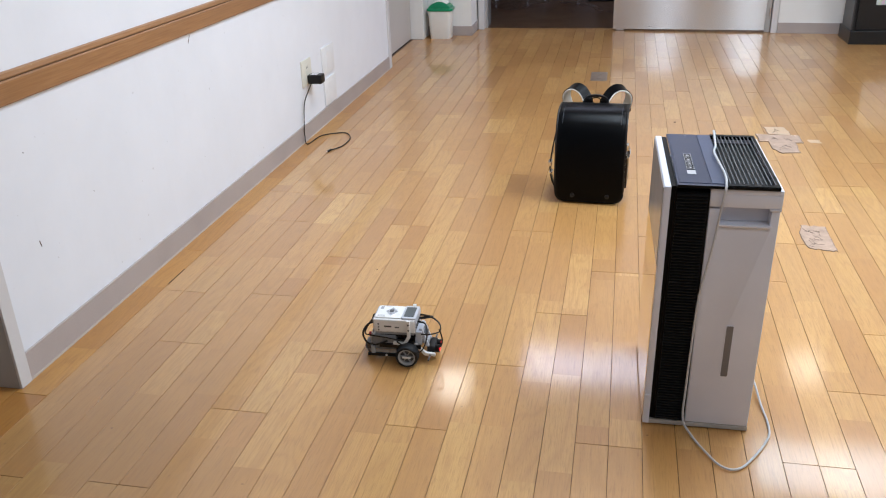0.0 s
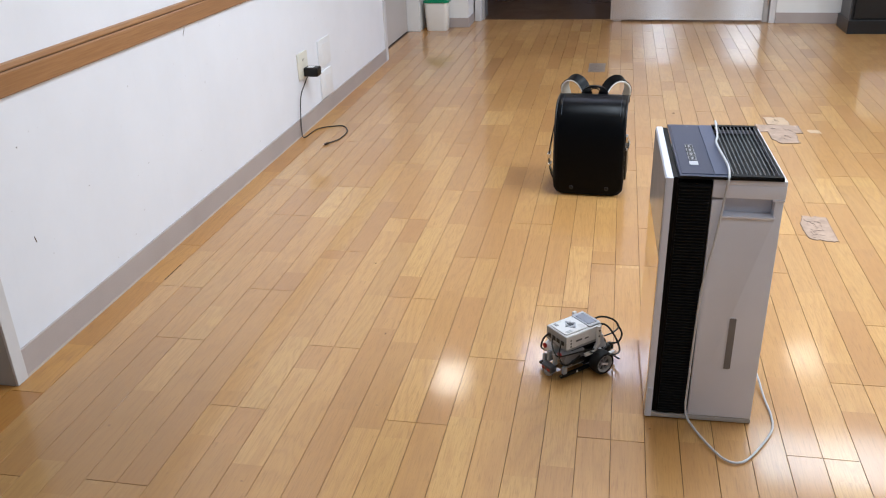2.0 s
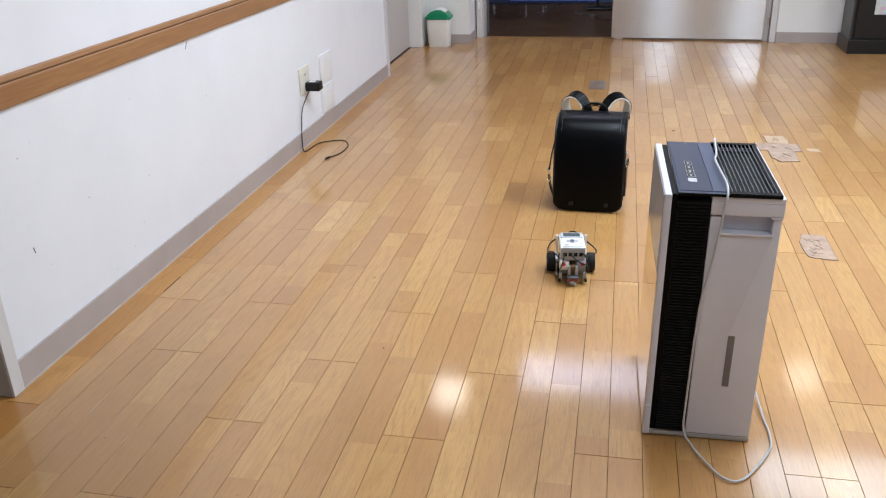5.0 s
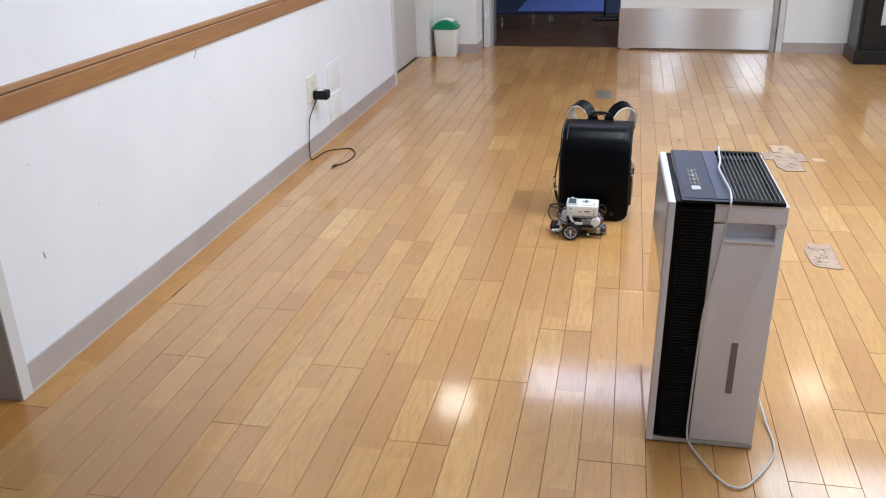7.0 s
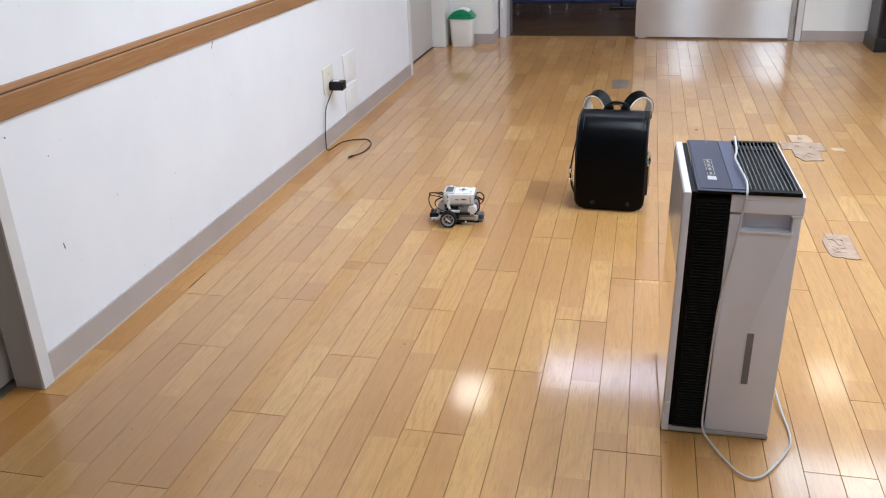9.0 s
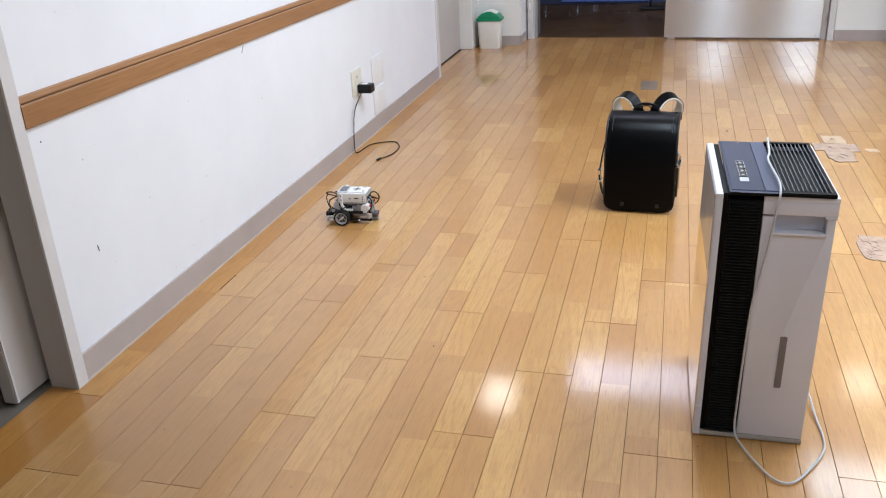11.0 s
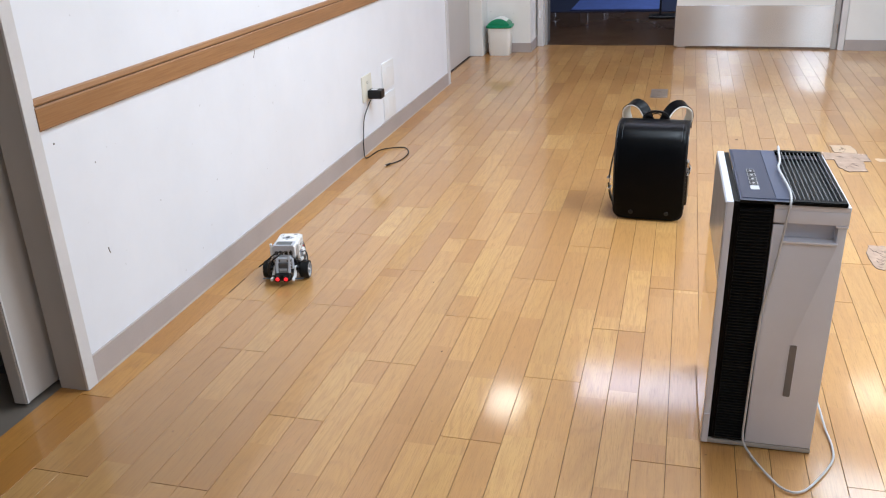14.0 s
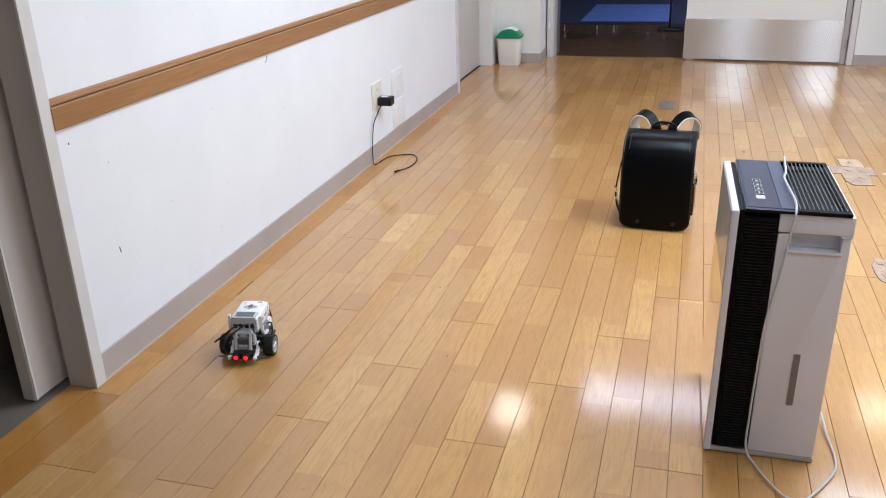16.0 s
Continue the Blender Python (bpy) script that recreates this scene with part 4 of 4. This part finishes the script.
    part("hook", tube([(w2 + 0.002, 0.06, 0.185), (w2 + 0.010, 0.055, 0.178), (w2 + 0.011, 0.05, 0.160), (w2 + 0.004, 0.05, 0.150), (w2 + 0.001, 0.05, 0.160)], 0.0040, 6, 5), CHROME, ob, "chrome snap hook", smooth=True)
    part("hook_plate", boxes((w2 - 0.002, w2 + 0.008, 0.030, 0.060, 0.180, 0.200), bevel=0.002), CHROME, ob)
    part("side_flap", boxes((w2 - 0.012, w2 + 0.007, 0.050, 0.16, 0.045, 0.160), bevel=0.004), LEATHER_EDGE, ob)


school_bag()


# ---- the driving robot ----
TRACK, WHEEL_R = 0.056, 0.0272


def studs_beam(x0, x1, y0, y1, z0, z1, bevel=0.0015):
    return boxes((x0, x1, y0, y1, z0, z1), bevel=bevel)


def robot():
    ob = thing("toy_robot", "white and grey two-wheeled toy brick robot with black cables", "toy robot")
    # control brick
    brick = part("control_brick", boxes((-0.090, 0.026, -0.036, 0.036, 0.0615, 0.0965), bevel=0.004, seg=3), BRICK_WHITE, ob, "white programmable brick", smooth=True)
    brick.matrix_basis = pose(-0.006, 0, 0.0135) @ Matrix.Diagonal((0.853, 0.97, 0.97, 1))
    part("underside", boxes((-0.086, 0.022, -0.033, 0.033, 0.0545, 0.0613), bevel=0.002), BRICK_GREY, brick, "grey battery case")
    part("top_shell", prism(rounded(0.074, 0.060, 0.006, -0.050, 0), 0.0962, 0.0995, "z", bevel=0.0012), BRICK_WHITE, brick, smooth=True)
    rim = part("screen_bezel", prism(rounded(0.040, 0.064, 0.004, 0.008, 0), 0.0962, 0.1005, "z", bevel=0.0012), SCREEN_RIM, brick, "pale grey screen bezel", smooth=True)
    part("screen", boxes((-0.007, 0.021, -0.024, 0.024, 0.1006, 0.1012)), SCREEN, rim, "grey liquid crystal screen")
    part("pad_plate", prism([(-0.062, 0), (-0.045, -0.020), (-0.028, 0), (-0.045, 0.020)], 0.0996, 0.1008, "z"), SCREEN_RIM, brick, "grey diamond key plate")
    part("centre_key", boxes((-0.051, -0.039, -0.006, 0.006, 0.1008, 0.1026), bevel=0.0012), BRICK_DARK, brick)
    for dx, dy in ((0.011, 0), (-0.011, 0), (0, 0.012), (0, -0.012)):
        part("key", boxes((-0.045 + dx - 0.003, -0.045 + dx + 0.003, dy - 0.003, dy + 0.003, 0.1008, 0.1020), bevel=0.0008), BRICK_GREY, brick)
    part("back_key", boxes((-0.080, -0.072, 0.012, 0.024, 0.0996, 0.1010), bevel=0.001), BRICK_GREY, brick)
    part("speaker_slots", boxes((-0.080, -0.060, -0.026, -0.024, 0.0994, 0.0999), (-0.080, -0.060, -0.021, -0.019, 0.0994, 0.0999)), BRICK_GREY, brick)
    for end, x in (("rear", -0.0905), ("front", 0.0265)):
        part("port_panel", boxes((x - 0.0012, x + 0.0012, -0.0345, 0.0345, 0.062, 0.0955), bevel=0.0008), SCREEN_RIM if end == "front" else BRICK_GREY, brick)
        for i in range(4):
            y = -0.0225 + 0.015 * i
            part("port", boxes((x - 0.0020, x + 0.0020, y - 0.0052, y + 0.0052, 0.070, 0.081)), BLACK_PLASTIC, brick)
    for s in (-1, 1):
        part("side_slots", boxes((-0.060, -0.040, s * 0.0362 - 0.0004, s * 0.0362 + 0.0004, 0.076, 0.080), (-0.030, -0.018, s * 0.0362 - 0.0004, s * 0.0362 + 0.0004, 0.075, 0.078)), BRICK_DARK, brick)
        part("peg_holes", boxes(*[(-0.078, -0.074, s * 0.0362 - 0.0004, s * 0.0362 + 0.0004, 0.066 + 0.008 * k, 0.070 + 0.008 * k) for k in range(3)]), BRICK_DARK, brick)
        # white angled beam that carries the brick
        beam = prism([(-0.002, 0.110), (0.006, 0.110), (0.006, 0.066), (-0.007, 0.046), (-0.036, 0.046), (-0.036, 0.053), (-0.011, 0.053), (-0.002, 0.068)], s * 0.0375, s * 0.0445, "y", bevel=0.0012)
        b = part("angle_beam", beam, BRICK_WHITE, ob, "white angled beam")
        part("beam_hole", lathe([(0.0024, 0), (0.0024, 0.0006)], 8, "y", Matrix.Translation((0.002, s * 0.0447 - 0.0003, 0.100))), BRICK_DARK, b)
        part("beam_hole", lathe([(0.0024, 0), (0.0024, 0.0006)], 8, "y", Matrix.Translation((0.002, s * 0.0447 - 0.0003, 0.086))), BRICK_DARK, b)
        # motor under the brick
        mot = part("motor", boxes((-0.082, -0.030, s * 0.023 - 0.013, s * 0.023 + 0.013, 0.026, 0.064), bevel=0.006, seg=3), MOTOR_GREY, ob, "grey drive motor", smooth=True)
        part("motor_head", lathe([(0.014, -0.0135), (0.0155, -0.010), (0.0155, 0.010), (0.014, 0.0135)], 20, "y", Matrix.Translation((-0.076, s * 0.023, 0.052))), BRICK_WHITE if s > 0 else MOTOR_GREY, mot, smooth=True)
        part("motor_cap", lathe([(0.006, 0), (0.006, 0.003), (0.004, 0.004)], 12, "x", Matrix.Translation((-0.093, s * 0.026, 0.062)) @ Matrix.Rotation(radians(180), 4, "Z")), TOY_RED, mot, "red motor cap")
        part("motor_arm", boxes((-0.032, 0.010, s * 0.026 - 0.009, s * 0.026 + 0.009, 0.018, 0.052), bevel=0.004), BLACK_PLASTIC, mot)
        # black chassis beam beside the wheel
        part("chassis_beam", boxes((-0.070, 0.030, s * 0.0385 - 0.0035, s * 0.0385 + 0.0035, 0.036, 0.045), bevel=0.0012), BLACK_PLASTIC, ob)
        part("lower_beam", boxes((-0.100, -0.004, s * 0.036 - 0.0035, s * 0.036 + 0.0035, 0.010, 0.017), bevel=0.0012), BLACK_PLASTIC, ob)
        part("pin", lathe([(0.003, 0), (0.003, 0.004)], 8, "y", Matrix.Translation((-0.055, s * 0.040, 0.0135))), BRICK_WHITE, ob)
        # white front arms
        arm = prism([(0.012, 0.044), (0.018, 0.046), (0.040, 0.024), (0.062, 0.022), (0.062, 0.015), (0.036, 0.016)], s * 0.0325 - 0.0038, s * 0.0325 + 0.0038, "y", bevel=0.0012)
        part("front_arm", arm, BRICK_WHITE, ob, "white bent front arm")
        part("front_strut", prism([(0.022, 0.080), (0.029, 0.080), (0.046, 0.034), (0.038, 0.032)], s * 0.018 - 0.0035, s * 0.018 + 0.0035, "y", bevel=0.001), SCREEN_RIM, ob)
        # wheel: keyed as it rolls
        wheel = new("wheel")
        wheel.parent = ob
        wheel["label"] = "black rubber wheel on a grey hub"
        wheel.location = (0, s * TRACK, WHEEL_R)
        tyre = [(0.0195, -0.0125), (0.0255, -0.0125), (WHEEL_R - 0.0008, -0.0095), (WHEEL_R, -0.004), (WHEEL_R, 0.004), (WHEEL_R - 0.0008, 0.0095), (0.0255, 0.0125), (0.0195, 0.0125)]
        part("tyre", lathe(tyre, 40, "y", hollow=True), TYRE, wheel, "black treaded tyre", smooth=True)
        part("rim", lathe([(0.0192, -0.0130), (0.0192, -0.0118), (0.0165, -0.0095), (0.0165, 0.0095), (0.0192, 0.0118), (0.0192, 0.0130), (0.0205, 0.0130), (0.0205, -0.0130)], 32, "y", hollow=True), BRICK_GREY, wheel, "pale grey wheel rim", smooth=True)
        spokes = bmesh.new()
        for k in range(6):
            bm = boxes((0.003, 0.0180, -0.0085, 0.0085, -0.0013, 0.0013), bevel=0.0005)
            join(spokes, bm, Matrix.Rotation(radians(60 * k), 4, "Y"))
        part("hub", lathe([(0.0166, -0.004), (0.0166, 0.004)], 24, "y"), BRICK_DARK, wheel, "dark wheel centre")
        part("spokes", spokes, HUB, wheel)
        part("axle_end", boxes((-0.010, 0.010, s * 0.0118 - 0.0016, s * 0.0118 + 0.0016, -0.0022, 0.0022), bevel=0.0008), BRICK_WHITE, wheel, "white axle bar")
        wheels.append((wheel, s))
    part("axle_block", boxes((-0.012, 0.018, -0.040, 0.040, 0.022, 0.036), bevel=0.003), BRICK_DARK, ob)
    part("deck", boxes((-0.070, 0.016, -0.030, 0.030, 0.0600, 0.0680), bevel=0.0015), BLACK_PLASTIC, ob)
    bridge = part("front_bridge", boxes((0.014, 0.030, -0.028, 0.028, 0.040, 0.074), bevel=0.002), SCREEN_RIM, ob, "pale grey pierced front frame")
    for hy in (-0.021, -0.0125, 0.0125, 0.021):
        for hz in (0.047, 0.057, 0.067):
            part("pierced_hole", boxes((0.0298, 0.0304, hy - 0.0026, hy + 0.0026, hz - 0.003, hz + 0.003)), BRICK_DARK, bridge)
    for s in (-1, 1):
        part("side_axle", lathe([(0.0022, 0), (0.0022, 0.026)], 8, "y", Matrix.Translation((0.050, s * 0.048 - 0.013, 0.0185))), BRICK_DARK, ob, "dark axle stub")
    # distance sensor with two red eyes
    sens = part("sensor", boxes((0.040, 0.060, -0.024, 0.024, 0.014, 0.034), bevel=0.005, seg=3), BLACK_PLASTIC, ob, "black distance sensor", smooth=True)
    for s in (-1, 1):
        eye = part("eye_ring", lathe([(0.0095, 0), (0.0095, 0.010), (0.0082, 0.011), (0.0072, 0.009)], 20, "x", Matrix.Translation((0.058, s * 0.0125, 0.024))), BLACK_PLASTIC, sens, smooth=True)
        part("eye", lathe([(0.0062, 0), (0.0062, 0.002), (0.0045, 0.0045), (0.002, 0.0052)], 18, "x", Matrix.Translation((0.0665, s * 0.0125, 0.024))), RED_GLOW, eye, "glowing red sensor eye", smooth=True)
    part("sensor_mount", boxes((0.028, 0.044, -0.012, 0.012, 0.034, 0.046), bevel=0.003), BRICK_GREY, ob)
    part("gyro_block", boxes((0.030, 0.040, -0.014, 0.014, 0.046, 0.062), bevel=0.002), BRICK_DARK, ob)
    # ball caster and rear block
    part("rear_block", boxes((-0.112, -0.094, -0.017, 0.017, 0.014, 0.030), bevel=0.004, seg=3), BRICK_DARK, ob, "dark grey rear caster block", smooth=True)
    part("caster_ball", lathe([(0.001, 0.0), (0.007, 0.002), (0.0105, 0.007), (0.0115, 0.0115), (0.0105, 0.016), (0.006, 0.021)], 18, "z", Matrix.Translation((-0.103, 0, 0))), HUB, ob, "steel caster ball", smooth=True)
    for s in (-1, 1):
        part("tail_mark", boxes((-0.1132, -0.1118, s * 0.0085 - 0.0048, s * 0.0085 + 0.0048, 0.0195, 0.0235)), TOY_RED, ob, "red mark")
        part("rear_pillar", boxes((-0.098, -0.090, s * 0.010 - 0.004, s * 0.010 + 0.004, 0.030, 0.056), bevel=0.0015), BRICK_GREY, ob)
        part("rear_foot", boxes((-0.092, -0.082, s * 0.034 - 0.004, s * 0.034 + 0.004, 0.012, 0.034), bevel=0.0015), BRICK_GREY, ob)
    # flat black cables
    for pts in (
        [(0.018, 0.008, 0.092), (0.046, 0.004, 0.099), (0.070, -0.012, 0.092), (0.074, -0.028, 0.080), (0.054, -0.034, 0.074), (0.030, -0.030, 0.070)],
        [(0.018, -0.008, 0.092), (0.040, -0.022, 0.092), (0.046, -0.050, 0.070), (0.036, -0.074, 0.050), (0.010, -0.070, 0.048), (-0.026, -0.046, 0.056)],
        [(0.072, -0.026, 0.084), (0.080, -0.034, 0.062), (0.074, -0.030, 0.040), (0.060, -0.014, 0.032)],
        [(-0.086, -0.022, 0.092), (-0.098, -0.032, 0.090), (-0.108, -0.040, 0.072), (-0.100, -0.044, 0.050), (-0.080, -0.042, 0.042), (-0.050, -0.042, 0.054)],
        [(-0.086, 0.008, 0.092), (-0.100, -0.006, 0.080), (-0.106, -0.030, 0.066), (-0.086, -0.040, 0.066), (-0.050, -0.041, 0.062), (-0.010, -0.042, 0.056)],
        [(0.018, 0.022, 0.094), (0.044, 0.036, 0.082), (0.036, 0.058, 0.068), (0.004, 0.066, 0.058), (-0.030, 0.054, 0.072), (-0.050, 0.036, 0.062)],
        [(-0.086, 0.022, 0.092), (-0.098, 0.026, 0.082), (-0.100, 0.032, 0.058), (-0.084, 0.036, 0.040)],
    ):
        part("cable", tube(pts, 0.0016, 6, 7, 1.5), BLACK_CABLE, ob, "flat black cable", smooth=True)
    return ob


wheels = []
toy_robot = robot()


# ---- floor strips, the nearest as single pieces ----
def strip_mesh(name, width, length):
    """A strip whose top edges are eased; its top lies at z = 0."""
    g, e = 0.0005, 0.0003
    x0, x1, y0, y1 = -width / 2 + g, width / 2 - g, -length / 2 + 0.0009, length / 2 - 0.0009
    v = [(x0, y0, -0.008), (x1, y0, -0.008), (x1, y1, -0.008), (x0, y1, -0.008), (x0, y0, -e), (x1, y0, -e), (x1, y1, -e), (x0, y1, -e),
         (x0 + e, y0, 0), (x1 - e, y0, 0), (x1 - e, y1, 0), (x0 + e, y1, 0)]
    f = [(0, 1, 5, 9, 8, 4), (1, 2, 6, 5), (2, 3, 7, 11, 10, 6), (3, 0, 4, 7), (5, 6, 10, 9), (7, 4, 8, 11), (8, 9, 10, 11)]
    return v, f


def lay_floor():
    """Pairs of strips; the end joints step by a third of a length from pair to pair."""
    near, rest_v, rest_f = {}, [], []
    first, last = -4, 34
    for i in range(first, last):
        phase = 0 if i == first else i % 3 if i > -3 else 2
        for k in (0, 1):
            x = GRID_X + i * 2 * STRIP + (k + 0.5) * STRIP
            left, right = x - STRIP / 2, x + STRIP / 2
            if right < WALL + 0.03:
                continue
            border = i == -4
            width = right - (WALL - 0.001 if border else left)
            cx = right - width / 2
            start = GRID_Y + phase * ROW - 6 * LENGTH - (0.012 if i < -1 else 0)
            for j in range(12):
                y0, y1 = start + j * LENGTH, start + (j + 1) * LENGTH
                y0, y1 = max(y0, SOUTH), min(y1, NORTH + 0.07)
                if y1 - y0 < 0.02:
                    continue
                length, cy = round(y1 - y0, 4), (y0 + y1) / 2
                v, f = strip_mesh("strip", width, length)
                if cx < 1.28 and y1 > 0.75:
                    key = (round(width, 4), length)
                    if key not in near:
                        me = bpy.data.meshes.new("floor_strip")
                        me.from_pydata(v, [], f)
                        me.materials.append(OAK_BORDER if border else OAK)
                        near[key] = me
                    ob = new("floor_strip", near[key])
                    ob.parent = floor
                    ob.location = (cx, cy, 0)
                else:
                    o = len(rest_v)
                    rest_v += [(a + cx, b + cy, c) for a, b, c in v]
                    rest_f += [tuple(q + o for q in face) for face in f]
    me = bpy.data.meshes.new("floor_strips")
    me.from_pydata(rest_v, [], rest_f)
    me.materials.append(OAK)
    ob = new("floor_strips", me)
    ob.parent = floor
    tagged(ob, "oak floor strips", kind="stuff")
    part("crack", boxes((-1.1900, -1.1865, 1.93, 2.03, -0.004, 0.0006)), GROOVE, floor, "dark crack between boards")
    for x, y, w in ((0.300, 3.748, 0.011), (-0.485, 1.717, 0.004), (-0.615, 2.105, 0.004)):
        part("stain", lathe([(w * 0.6, 0.0001), (w * 0.5, 0.0006)], 7, "z", Matrix.Translation((x, y, 0)) @ Matrix.Diagonal((1, 1.5, 1, 1))), GROOVE, floor, "small dark stain")
    part("scuff", prism(ragged([(0.812, 3.525), (0.86, 3.530), (0.865, 3.49), (0.82, 3.485)], 5), 0.0001, 0.0005, "z"), TAPE_PALE, floor, "pale scuff")
    # the dark border strip inside the near door recess
    part("recess_strip", boxes((WALL - 0.068, WALL - 0.002, 0.2, FRONT - 0.031, -0.008, 0.0)), OAK_BORDER, floor)
    part("recess_strip", boxes((WALL - 0.068, WALL - 0.002, BACK + 0.011, 5.649, -0.008, 0.0)), OAK_BORDER, floor)


lay_floor()


# ---- what moves ----
# seconds, x, y, heading in degrees: the robot runs straight, stops and turns left on the spot
COURSE = [
    (0.0, -0.405, 1.665, 2), (1.78, 0.004, 1.677, 2), (1.88, 0.005, 1.670, 14), (2.20, -0.004, 1.638, 92), (2.40, -0.001, 1.646, 97),
    (4.20, -0.041, 2.052, 97), (6.50, -0.098, 2.572, 97), (6.60, -0.099, 2.584, 104), (6.95, -0.094, 2.584, 178), (7.05, -0.097, 2.584, 182),
    (9.00, -0.547, 2.546, 184), (11.30, -1.080, 2.515, 184), (11.58, -1.130, 2.508, 186), (11.70, -1.130, 2.506, 202), (12.02, -1.130, 2.495, 276), (12.15, -1.126, 2.476, 280),
    (13.00, -1.103, 2.291, 280), (14.50, -1.039, 1.949, 280), (16.00, -0.982, 1.618, 280),
]


def course(t):
    for a, b in zip(COURSE, COURSE[1:]):
        if t <= b[0] + 1e-9:
            f = (t - a[0]) / (b[0] - a[0])
            return [u + (v - u) * f for u, v in zip(a[1:], b[1:])]
    return list(COURSE[-1][1:])


def motions():
    times = [i / 10 for i in range(161)]
    walk(toy_robot, [(t, pose(*course(t)[:2], 0, 0, 0, course(t)[2])) for t in times])
    for wheel, s in wheels:
        rows, angle, before = [], 0.0, None
        for t in times:
            x, y, turn = course(t)
            a = radians(turn)
            hub = Vector((x - s * TRACK * math.sin(a), y + s * TRACK * math.cos(a)))
            if before is not None:
                angle += (hub - before).dot(Vector((math.cos(a), math.sin(a)))) / WHEEL_R
            before = hub
            rows.append((t, pose(0, s * TRACK, WHEEL_R, 0, math.degrees(angle), 0)))
        walk(wheel, rows)


motions()
